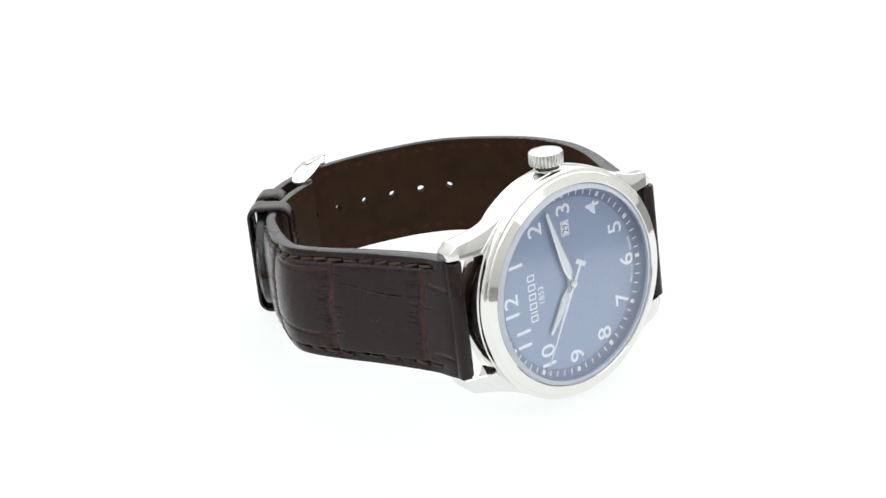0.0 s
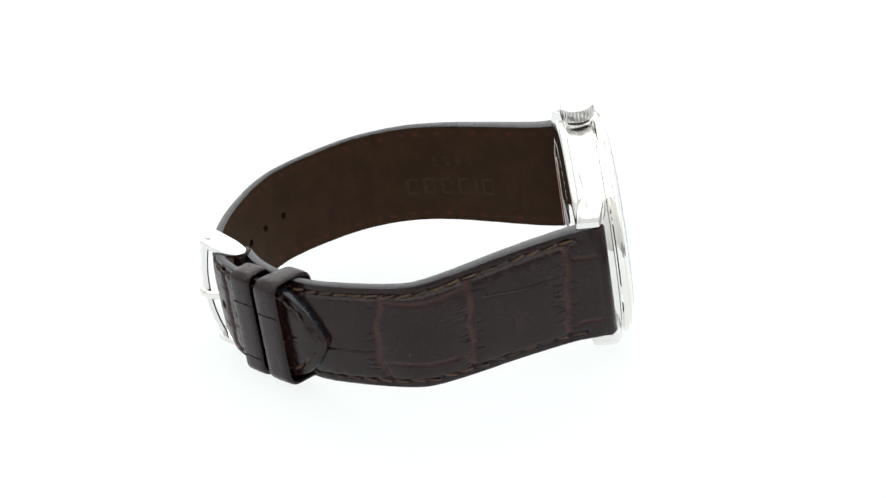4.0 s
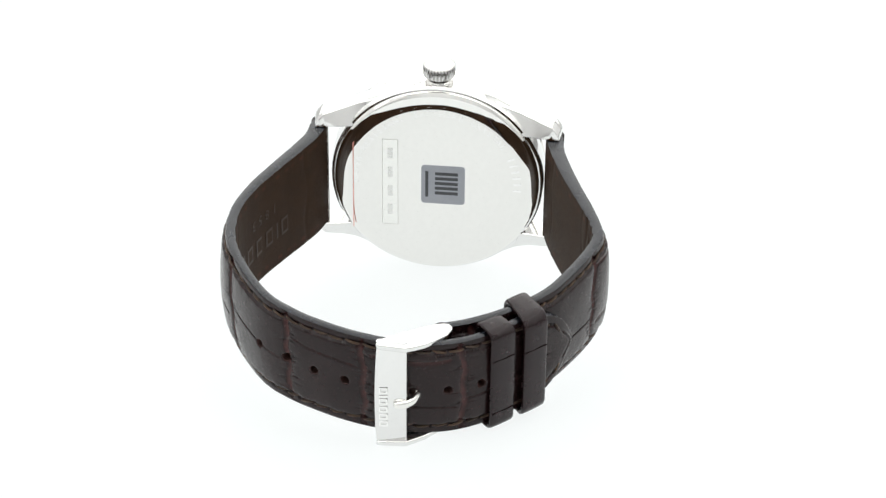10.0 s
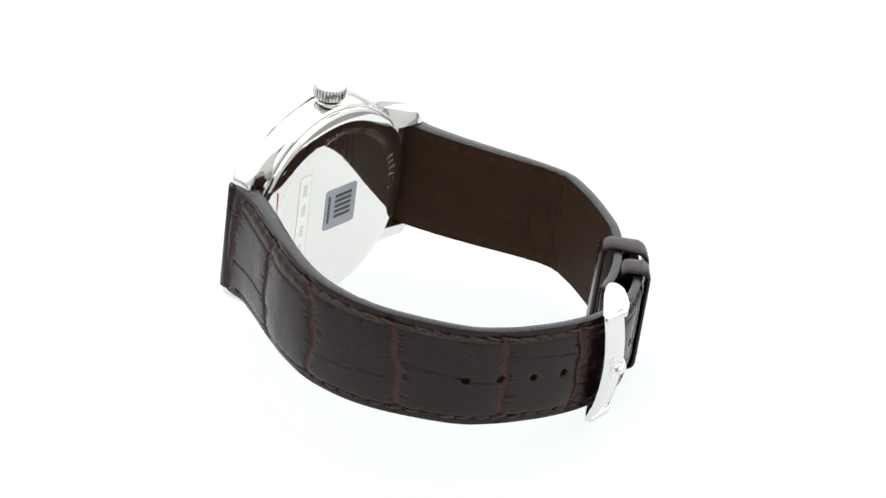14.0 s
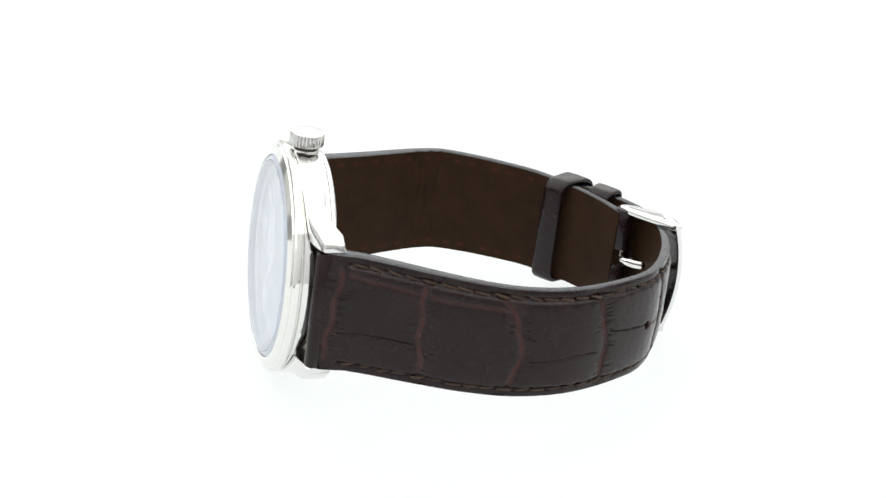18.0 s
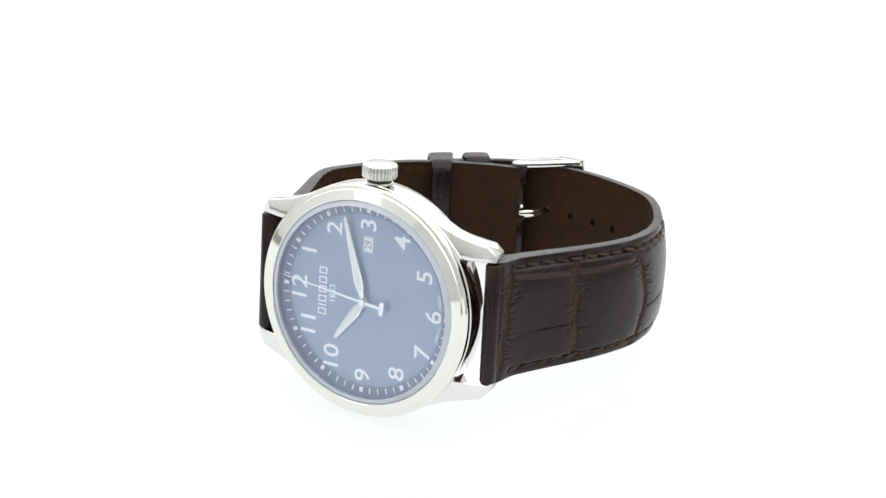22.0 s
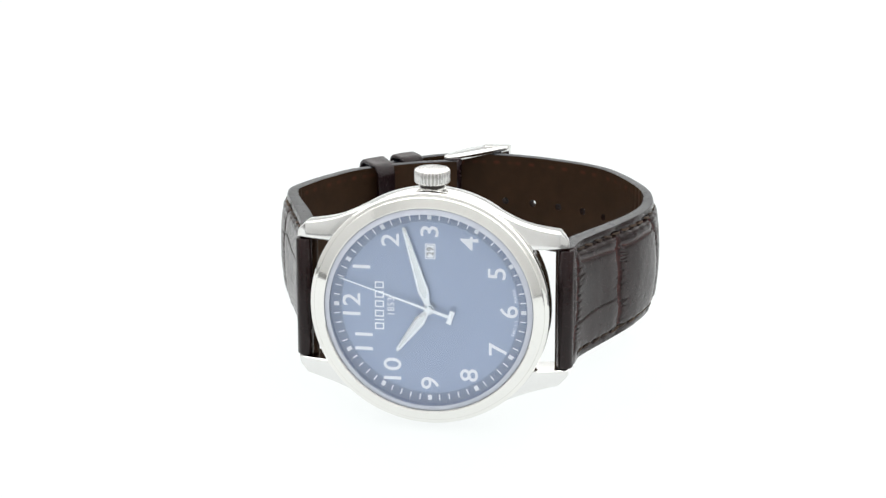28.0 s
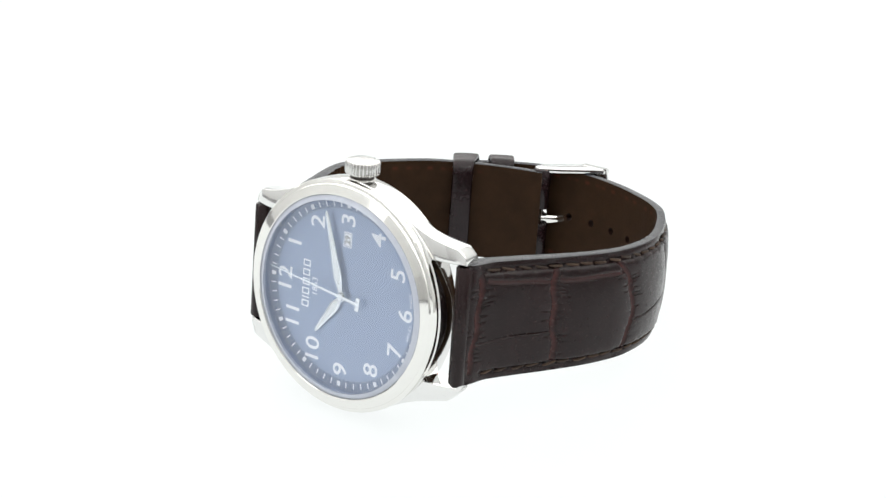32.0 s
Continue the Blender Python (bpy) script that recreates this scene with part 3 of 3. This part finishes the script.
def relief(side, S, X):
    """Depth in mm and the groove mask at arc S, across X."""
    rng = np.random.RandomState(side)
    H, G = np.zeros_like(S), np.zeros_like(S)
    gap = np.full_like(S, 9.0)
    for s0, slope, bow in (CROSS6 if side == 6 else CROSS12):
        c = s0 + slope * X + bow * (1 - (X / 7.0) ** 2) * 0.8 + 0.25 * np.sin(X * 0.9 + s0)
        fade = np.clip((9.3 - np.abs(X)) / 1.2, 0, 1)
        d = np.abs(S - c)
        H -= 0.34 * np.exp(-(d / 0.50) ** 4) * fade
        gap = np.minimum(gap, d)
        G = np.maximum(G, np.exp(-(d / 0.55) ** 4) * fade * (0.78 + 0.22 * np.sin(X * 1.7 + 3 * s0) * np.sin(X * 0.6 + s0)))
        for k in range(30):
            x0, ln, sg = rng.uniform(-7.4, 7.4), rng.uniform(1.0, 3.6), (1 if rng.rand() < 0.72 else -1)
            bend = rng.uniform(-0.25, 0.25)
            a = (S - c) * sg
            m = (a > 0.45) & (a < ln)
            H -= np.where(m, 0.21 * np.exp(-((X - x0 - bend * a) / 0.16) ** 2) * (1 - np.clip(a / ln, 0, 1)) ** 0.6, 0)
    # each scale is a low pillow between its grooves
    H += 0.34 * (1 - np.exp(-gap / 1.8)) - 0.30
    for s0, s1, x0, x1 in (LONG6 if side == 6 else LONG12):
        u = np.clip((S - s0) / (s1 - s0), 0, 1)
        wide = abs(x0) > 5.5
        c = x0 + (x1 - x0) * u + 0.12 * np.sin(S * 0.5 + x0) + 0.2 * np.sign(x0) * (2 * u - 1) ** 2
        m = np.clip(np.minimum(S - s0, s1 - S) / 0.6, 0, 1)
        g = np.exp(-((X - c) / (0.36 if wide else 0.15)) ** 2) * m
        H -= (0.22 if wide else 0.32) * g
        G = np.maximum(G, g * (0.55 if wide else 0.15))
    H += 0.02 * np.sin(S * 2.3 + 1.3 * np.sin(X * 0.7)) * np.sin(X * 1.1 + 0.6 * S) * 0.5
    H += 0.04 * np.sin(S * 0.41 + side) * np.sin(X * 0.5 + 0.13 * S)
    return H, G


def border(side, s, w, x):
    """Fall of the outer face from its crown, in mm: padded middle, step at the stitching, flat border."""
    dome = np.interp(s, [0, 20, 60, 140], [0.75, 0.65, 0.35, 0.2])
    step = np.interp(s, [0, 3, 6, 40, 140], [0.0, 0.0, 0.42, 0.4, 0.3])
    ax = np.abs(x)
    v = ax / np.maximum(w, 0.1)
    e = np.clip((ax - (w - 2.3)) / 0.75, 0, 1)
    swell = np.interp(s, [0, 12, 25, 55, 75, 140], [0.0, 0.1, 0.55, 0.55, 0.2, 0.0])
    return dome * v ** 2.6 + step * e * e * (3 - 2 * e) - swell * (1 - v * v)


SEW_FROM, PITCH = 6.2, 3.15
SEW_END = {6: 128.5, 12: 66.0}
# creases of the lining where the strap bends
CREASE = {6: [(10.5, 0.10), (38.5, 0.14), (41.3, 0.24), (43.9, 0.26), (46.2, 0.26), (48.6, 0.18), (51.5, 0.12)], 12: [(9.0, 0.10), (27.0, 0.12), (29.2, 0.24), (31.2, 0.28), (33.0, 0.26), (35.6, 0.22), (38.4, 0.14)]}


def strap_mesh(side, holes=()):
    cv = C6 if side == 6 else C12
    ns, nv = int(cv.length / 0.3), 150
    s = np.linspace(0, cv.length, ns)
    p, t, n = cv.at(s)
    w, th = half_width(side, s), thickness(side, s)
    nose = 1.9 - np.sqrt(np.clip(1.9 ** 2 - np.clip(1.9 - s, 0, 1.9) ** 2, 0, None))
    v = np.linspace(-1, 1, nv)
    S, V = np.meshgrid(s, v, indexing="ij")
    X = V * w[:, None]
    # snap the rim of each hole to a circle
    gone = np.zeros((ns - 1, nv - 1), bool)
    Sc = (S[:-1, :-1] + S[1:, 1:]) / 2
    Xc = (X[:-1, :-1] + X[1:, 1:]) / 2
    near = np.full(S.shape, 99.0)
    for hs, r in holes:
        m = np.hypot(Sc - hs, Xc) < r
        gone |= m
        d = np.hypot(S - hs, X)
        near = np.minimum(near, d - r)
    rim = np.zeros(S.shape, bool)
    for a, b in ((0, 0), (1, 0), (0, 1), (1, 1)):
        rim[a:ns - 1 + a, b:nv - 1 + b] |= gone
    for hs, r in holes:
        d = np.hypot(S - hs, X)
        m = rim & (d < r + 0.5) & (d > r - 0.28)
        k = np.where(m, r / np.maximum(d, 1e-6), 1.0)
        S, X = hs + (S - hs) * k, X * k
    p2, t2, n2 = cv.at(S)
    W2 = half_width(side, S)
    H, G = relief(side, S, X)
    H = H * np.clip((w[:, None] - np.abs(X)) / 0.5, 0, 1)
    H -= border(side, S, W2, X)
    seam = np.abs(X) - (half_width(side, S + 0.9) - 1.45)
    pull = np.abs((S - SEW_FROM) / PITCH - np.floor((S - SEW_FROM) / PITCH) - 0.5)
    sewn = (S > SEW_FROM - PITCH / 2 - 0.3) * (S < (SEW_END[side] + 1.5))
    H -= 0.20 * np.exp(-(seam / 0.42) ** 2) * sewn
    H -= 0.34 * np.exp(-(seam / 0.30) ** 2 - (pull * PITCH / 0.30) ** 2) * sewn
    H -= 0.12 * np.exp(-((seam + 0.5) / 0.7) ** 2 - (pull * PITCH / 0.7) ** 2) * sewn
    H -= 0.22 * np.clip(1 - near / 0.35, 0, 1) ** 2
    G = np.maximum(G, np.clip(1 - near / 0.3, 0, 1) * 0.6)
    H -= nose[:, None]
    XC = drift(side, S)
    outer = np.stack([X + XC, p2[..., 0] + n2[..., 0] * H, p2[..., 1] + n2[..., 1] * H], -1)
    D = -(th - nose)[:, None] + 0 * X
    for c, dpt in CREASE[side]:
        D = D + dpt * np.exp(-((S - c - 0.5 * np.sin(X * 0.45 + c)) / 0.5) ** 2) * (0.7 + 0.3 * np.sin(X * 0.5 + c))
    inner = np.stack([X + XC, p2[..., 0] + n2[..., 0] * D, p2[..., 1] + n2[..., 1] * D], -1)

    def side_pts(sg):
        out = []
        for fr, bulge in ((0.1, 0.07), (0.3, 0.15), (0.5, 0.18), (0.7, 0.15), (0.9, 0.07)):
            h = H[:, -1] * (1 - fr) - (th - nose) * fr
            out.append(np.stack([sg * (w + bulge) + drift(side, s), p[:, 0] + n[:, 0] * h, p[:, 1] + n[:, 1] * h], -1))
        return out

    ne = 5
    loop = np.concatenate([outer, np.stack(side_pts(1), 1), inner[:, ::-1], np.stack(side_pts(-1)[::-1], 1)], 1)
    k = loop.shape[1]
    row = np.array([0] * (nv - 1) + [1] * (ne + 1) + [2] * (nv - 1) + [1] * (ne + 1))
    keep = np.ones((ns - 1, k), bool)
    keep[:, :nv - 1] &= ~gone
    keep[:, nv + ne:nv + ne + nv - 1] &= ~gone[:, ::-1]
    i, j = np.meshgrid(np.arange(ns - 1), np.arange(k), indexing="ij")
    j2 = (j + 1) % k
    f = np.stack([i * k + j, i * k + j2, (i + 1) * k + j2, (i + 1) * k + j], -1)
    faces = f[keep].tolist()
    fm = np.broadcast_to(row, (ns - 1, k))[keep].tolist()

    def inn(a, b):
        return a * k + nv + ne + (nv - 1 - b)

    # walls of the holes
    ii, jj = np.nonzero(gone)
    hole_set = set(zip(ii.tolist(), jj.tolist()))
    for a, b in hole_set:
        for (da, db), (u, q) in (((-1, 0), ((a, b), (a, b + 1))), ((1, 0), ((a + 1, b + 1), (a + 1, b))), ((0, -1), ((a + 1, b), (a, b))), ((0, 1), ((a, b + 1), (a + 1, b + 1)))):
            if (a + da, b + db) not in hole_set:
                faces.append([u[0] * k + u[1], q[0] * k + q[1], inn(*q), inn(*u)])
                fm.append(3)
    faces += [list(range(k)), list(range((ns - 1) * k, ns * k))]
    fm += [0, 2]
    if side == 6:
        faces = [q[::-1] for q in faces]
    me = mesh_from("strap", (loop.reshape(-1, 3) * MM).tolist(), faces, [LEATHER, EDGE, LINING, HOLE], True, None, fm)
    g = np.zeros((ns, k))
    g[:, :nv] = G
    # the thread shows through the lining as a faint red seam
    red = 0.55 * np.exp(-(seam / 0.35) ** 2) * sewn * np.clip(np.sin(S * 2.0) * np.sin(S * 0.43 + side) + 0.15, 0, 1)
    g[:, nv + ne:nv + ne + nv] = red[:, ::-1]
    at_ = me.attributes.new("groove", "FLOAT", "POINT")
    at_.data.foreach_set("value", g.ravel())
    me.set_sharp_from_angle(angle=radians(60))
    return me


HOLES = [(q, 0.74) for q in (65.1, 71.4, 77.6, 83.7, 89.9, 96.0, 102.2, 108.4)]
long_strap = part("long_strap", strap_mesh(6, HOLES), watch, "dark brown crocodile-embossed leather strap with punched holes")
short_strap = part("short_strap", strap_mesh(12), watch, "dark brown crocodile-embossed leather strap at the buckle")


# rolled ends of both straps round the spring bars, between the lugs
ROLL_END = revolve("rolled_end", [(0.72, -10.75), (1.25, -10.75), (1.45, -10.5), (1.45, 10.5), (1.25, 10.75), (0.72, 10.75)], LEATHER, 32, 40, True, "x")
part("rolled_end", ROLL_END, long_strap, m=at(0, -23.45, -3.45))
part("rolled_end", ROLL_END, short_strap, m=at(0, 23.05, -3.45))


def stitch_mesh():
    """One stitch: two twisted plies that dive into the leather at both ends."""
    v, f = [], []
    n, k = 11, 12
    for i in range(n):
        u = -1 + 2 * i / (n - 1)
        r = 0.27 * math.sqrt(max(0.05, 1 - abs(u) ** 5))
        for j in range(k):
            a = 2 * math.pi * j / k
            rr = r * (0.68 + 0.32 * abs(math.cos(a + 3.4 * u)))
            v.append((rr * math.cos(a) * MM, u * 1.42 * MM, (rr * 0.85 * math.sin(a) + 0.26 * (1 - u * u) - 0.12) * MM))
    for i in range(n - 1):
        for j in range(k):
            a, b = i * k + j, i * k + (j + 1) % k
            f.append((a, b, b + k, a + k))
    f += [tuple(range(k - 1, -1, -1)), tuple(range((n - 1) * k, n * k))]
    return mesh_from("stitch", v, f, THREAD)


STITCH = stitch_mesh()


def sew(side, parent):
    cv = C6 if side == 6 else C12
    rng = random.Random(side)
    for sg in (1, -1):
        s = SEW_FROM
        while s < SEW_END[side]:
            w = float(half_width(side, s))
            x = sg * max(0.3, float(half_width(side, s + 0.9)) - 1.45)
            x2 = sg * max(0.3, float(half_width(side, s + 1.9)) - 1.45)
            dome = float(border(side, s, w, x))
            turn = math.degrees(math.atan2(-(x2 - x), 1.0))
            m = cv.spot(s, 0, 0)
            flip = 1 if m.to_3x3()[0][0] > 0 else -1
            m = cv.spot(s + rng.uniform(-0.18, 0.18), x + rng.uniform(-0.14, 0.14) + float(drift(side, s)), -dome - rng.uniform(0.12, 0.22)) @ pose(0, 0, 0, 0, 0, (turn + (8.0 + rng.uniform(-8, 8)) * sg) * flip)
            part("stitch", STITCH, parent, m=m)
            s += PITCH


sew(6, long_strap)
sew(12, short_strap)


# embossing on the long strap's lining: a row of plain marks and the year
def emboss(me, s, x):
    q, t, n = C6.at(s)
    lift = -float(thickness(6, s))
    o = Vector((x + float(drift(6, s)), q[0] + n[0] * lift, q[1] + n[1] * lift)) * MM
    xx, yy, zz = (0, t[0], t[1]), (-1, 0, 0), (0, -n[0], -n[1])
    m = Matrix([(xx[i], yy[i], zz[i], o[i]) for i in range(3)] + [(0, 0, 0, 1)])
    part("embossed_mark", me, long_strap, m=m)


for me, d in block_row("embossed_mark", EMBOSS, 3.6, 3.9, 2.7, 0.55, 0.05):
    emboss(me, 26.2 + d, -2.7)
for i, ch in enumerate("1853"):
    emboss(text_mesh("embossed_mark", ch, 2.9, EMBOSS, 0.0, 0.05), 21.0 + 2.6 * i, 2.7)


# keepers: leather loops round both straps
def keeper_mesh(hw, top, low, width, t, r, lean, taper):
    """A loop of leather that leans along the strap and narrows towards its inner side."""
    def ring(d):
        """The loop's outline, d inside its outer face."""
        q = max(0.4, r - d)
        a0, pts = 0, []
        for cx, cz in ((hw - r, top - r), (-hw + r, top - r), (-hw + r, low + r), (hw - r, low + r)):
            for k in range(9):
                a = radians(a0 + 90 * k / 8)
                pts.append((cx + q * math.cos(a), cz + q * math.sin(a)))
            a0 += 90
        return pts

    h = width / 2
    section = [(-h + 0.45, 0.0), (-h + 0.15, 0.12), (-h, 0.4), (-h, t - 0.2), (-h + 0.2, t), (h - 0.2, t), (h, t - 0.2), (h, 0.4), (h - 0.15, 0.12), (h - 0.45, 0.0), (h * 0.3, -0.06), (-h * 0.3, -0.06)]
    v, f = [], []
    for y, d in section:
        v += [(x * MM, (y * (1 - taper * (top - z) / (top - low)) + lean * (top - z)) * MM, z * MM) for x, z in ring(d)]
    n, k = 36, len(section)
    for q in range(k):
        for a in range(n):
            b, q2 = (a + 1) % n, (q + 1) % k
            f.append((q * n + a, q * n + b, q2 * n + b, q2 * n + a))
    me = mesh_from("keeper", v, f, KEEPER)
    fix_normals(me, 50)
    return me


def crease_mesh(width, top, x, bow):
    """A thin sunk line across the keeper's outer face, or round its edge past the face."""
    v, f, n = [], [], 10
    for i in range(n + 1):
        y = (-0.5 + i / n) * (width - 0.5)
        c = x + bow * (y / width) ** 2 + 0.06 * math.sin(2.1 * y + x)
        w = 0.13 + 0.04 * math.sin(1.7 * y)
        v += [((c - w) * MM, y * MM, (top + 0.008) * MM), (c * MM, y * MM, (top + 0.02) * MM), ((c + w) * MM, y * MM, (top + 0.008) * MM)]
    for i in range(n):
        for j in (0, 1):
            a = 3 * i + j
            f.append((a, a + 1, a + 4, a + 3))
    return mesh_from("crease", v, f, CREASED)


CREASED = plain_mat("crease_leather", (0.0065, 0.0030, 0.0030), (0.0100, 0.0044, 0.0044), 0.7, 0.8, 900.0, 0.2)
CREASED.node_tree.nodes["Principled BSDF"].inputs["Specular IOR Level"].default_value = 0.05
for hw, top, low, width, t, r, lean, taper, s_at, label, lines in (
        (10.5, 1.1, -4.6, 5.2, 0.75, 1.8, 0.0, 0.1, 112.2, "fixed dark leather strap keeper", (6.6, -4.6)),
        (10.6, 1.5, -7.4, 5.4, 0.75, 2.4, 0.19, 0.25, 119.0, "sliding dark leather strap keeper", (-3.9,))):
    keeper = part("keeper", keeper_mesh(hw, top, low, width, t, r, lean, taper), watch, label, C6.spot(s_at, -0.7))
    for x in lines:
        part("crease", crease_mesh(width, top + 0.06, x, 0.4), keeper)

# buckle
def bar_mesh():
    """The front bar: a wide plate bowed outward."""
    v, f = [], []
    n = 28
    for i in range(n + 1):
        u = -1 + 2 * i / n
        x = 11.0 * u
        bow = 2.0 * (1 - u * u)
        hw = 2.85 - 0.2 * u * u
        zc = -74.6 - bow
        for y, z in ((-hw, 0.35), (-hw, -0.15), (-hw + 0.12, -0.4), (-hw + 0.4, -0.55), (hw - 0.4, -0.55), (hw - 0.12, -0.4), (hw, -0.15), (hw, 0.35), (hw - 0.3, 0.6), (-hw + 0.3, 0.6)):
            yy = -0.12 + y
            v.append((x * MM, yy * MM, (zc + z + 0.1 * (yy + 0.3)) * MM))
    k = 10
    for i in range(n):
        for j in range(k):
            a, b = i * k + j, i * k + (j + 1) % k
            f.append((a, b, b + k, a + k))
    f += [tuple(range(k)), tuple(range(n * k, (n + 1) * k))]
    me = mesh_from("front_bar", v, f, STEEL_CASE)
    fix_normals(me, 30)
    return me


def arm_side(y):
    """Outer side of the arms, drawing in from the bar to the hinge."""
    return 11.0 - 0.075 * max(0.0, y + 2.0)


def arm_mesh(sx):
    """A side arm from the bar to the hinge, an outline in y-z with thickness along x."""
    top = [(-2.9, -75.6), (-2.6, -74.3), (-0.8, -72.9), (1.6, -71.1), (4.4, -69.0), (6.6, -67.7), (8.0, -67.1), (9.0, -67.15), (9.6, -67.8), (9.7, -68.8), (9.1, -70.3), (7.4, -72.2), (5.6, -74.0), (3.9, -75.1), (2.4, -76.0), (-2.4, -76.0)]
    bm = bmesh.new()
    a = [bm.verts.new((sx * (arm_side(y) - 1.1) * MM, y * MM, z * MM)) for y, z in top]
    b = [bm.verts.new((sx * arm_side(y) * MM, y * MM, z * MM)) for y, z in top]
    bm.faces.new(a)
    bm.faces.new(b)
    n = len(top)
    for i in range(n):
        bm.faces.new((a[i], a[(i + 1) % n], b[(i + 1) % n], b[i]))
    bmesh.ops.recalc_face_normals(bm, faces=bm.faces)
    bmesh.ops.bevel(bm, geom=list(bm.edges), offset=0.4 * MM, segments=3, affect="EDGES", profile=0.5, clamp_overlap=True)
    me = bpy.data.meshes.new("arm")
    bm.to_mesh(me)
    bm.free()
    me.materials.append(STEEL_CASE)
    me.polygons.foreach_set("use_smooth", [True] * len(me.polygons))
    me.set_sharp_from_angle(angle=radians(75))
    return me


buckle = part("buckle", bar_mesh(), watch, "polished steel pin buckle", at(-0.7, -0.55, 0.1))
for sx in (1, -1):
    arm = part("arm", arm_mesh(sx), buckle)
    part("pin_end", revolve("pin_end", [(0, 0.05), (0.34, 0.04), (0.42, 0.0), (0.42, -0.3), (0, -0.3)], STEEL_SATIN, 20, 30), arm, m=at(sx * arm_side(8.0), 8.0, -68.4, 0, 90 * sx, 0))
part("hinge_bar", revolve("hinge_bar", [(0, -10.1), (0.6, -10.1), (0.6, 10.1), (0, 10.1)], STEEL_SATIN, 20, 30, False, "x"), buckle, m=at(0, 8.0, -68.4))


# the short strap's end is folded round the hinge bar, open in the middle for the pin
for x0, x1 in ((-9.2, -2.0), (1.1, 9.2)):
    h = (x1 - x0) / 2
    part("fold", revolve("fold", [(0.62, -h), (1.55, -h), (1.75, -h + 0.2), (1.75, h - 0.2), (1.55, h), (0.62, h)], KEEPER, 28, 50, True, "x"), short_strap, m=at((x0 + x1) / 2, 7.3, -68.0))


def tube(name, pts, radii, mat, k=12, flat=1.0):
    v, f = [], []
    P = [Vector(p) for p in pts]
    for i, (q, r) in enumerate(zip(P, radii)):
        d = (P[min(i + 1, len(P) - 1)] - P[max(i - 1, 0)]).normalized()
        sx = Vector((1, 0, 0))
        up = d.cross(sx).normalized()
        for j in range(k):
            a = 2 * math.pi * j / k
            v.append(tuple((q + sx * (r * math.cos(a)) + up * (r * flat * math.sin(a))) * MM))
    n = len(P)
    for i in range(n - 1):
        for j in range(k):
            a, b = i * k + j, i * k + (j + 1) % k
            f.append((a, b, b + k, a + k))
    f += [tuple(range(k)), tuple(range((n - 1) * k, n * k))]
    me = mesh_from(name, v, f, mat)
    fix_normals(me, 50)
    return me


part("tongue", tube("tongue", [(-0.5, 7.7, -68.6), (-0.5, 6.6, -69.4), (-0.5, 5.4, -70.8), (-0.5, 4.5, -73.2), (-0.5, 3.6, -75.9), (-0.5, 2.6, -76.9), (-0.5, 1.6, -77.35), (-0.5, 0.7, -77.5), (-0.5, 0.45, -77.5)], [0.9, 0.95, 0.9, 0.85, 0.85, 0.85, 0.8, 0.6, 0.2], STEEL, 14, 0.75), buckle, "steel buckle pin")
for me, d in block_row("maker_mark", ENGRAVED, 1.5, 1.7, 1.15, 0.24, 0.02):
    x = -1.4 - d
    part("maker_mark", me, buckle, m=at(x, -1.35, -77.36 + 2.0 * (x / 11.2) ** 2, 0, 180, 0))


# ---------- what moves ----------
TURN = [(0.0, -310.32), (0.5, -304.83), (1.0, -298.09), (1.5, -291.35), (2.0, -284.58), (2.5, -277.81), (3.0, -271.02), (3.5, -264.25), (4.0, -257.47), (4.5, -250.71), (6.5, -223.70), (7.0, -216.93), (7.5, -210.18), (8.0, -203.44), (8.5, -196.70), (9.0, -189.95), (9.5, -183.19), (10.0, -176.37), (10.5, -169.58), (11.0, -162.75), (11.5, -155.99), (12.0, -149.18), (12.5, -142.42), (13.0, -135.61), (13.5, -128.84), (15.5, -101.64), (16.0, -94.86), (16.5, -88.10), (17.0, -81.29), (17.5, -74.53), (18.0, -67.73), (18.5, -60.96), (19.0, -54.30), (19.5, -48.28), (20.0, -42.23), (20.5, -36.75), (21.0, -31.19), (21.5, -26.28), (22.0, -21.59), (22.5, -17.54), (23.0, -13.46), (23.5, -9.96), (24.0, -6.58), (24.5, -3.77), (25.0, -1.19), (25.5, 0.98), (26.5, 3.00), (27.5, 1.75), (28.0, -0.34), (28.5, -2.63), (29.0, -5.65), (29.5, -8.71), (30.0, -12.24), (30.5, -15.89), (31.0, -20.15), (31.5, -24.44), (32.0, -29.41)]


def motions():
    walk(watch, [(t, pose(0, 0, 0, 0, 0, a)) for t, a in TURN])
    # the second hand steps on, and steps back once the turn is reversed
    rows = []

    def hand(t, sec):
        rows.append((t, CASE @ at(0, 0, SEC_Z, 0, 0, -sec)))

    hand(0.0, 300.0)
    for n in range(13):
        hand(0.5 + 2 * n - 0.1, 300.0 + 6 * n)
        hand(0.5 + 2 * n, 306.0 + 6 * n)
    for n in range(3):
        hand(28.4 + 2 * n, 378.0 - 6 * n)
        hand(28.5 + 2 * n, 372.0 - 6 * n)
    walk(second, rows)


motions()
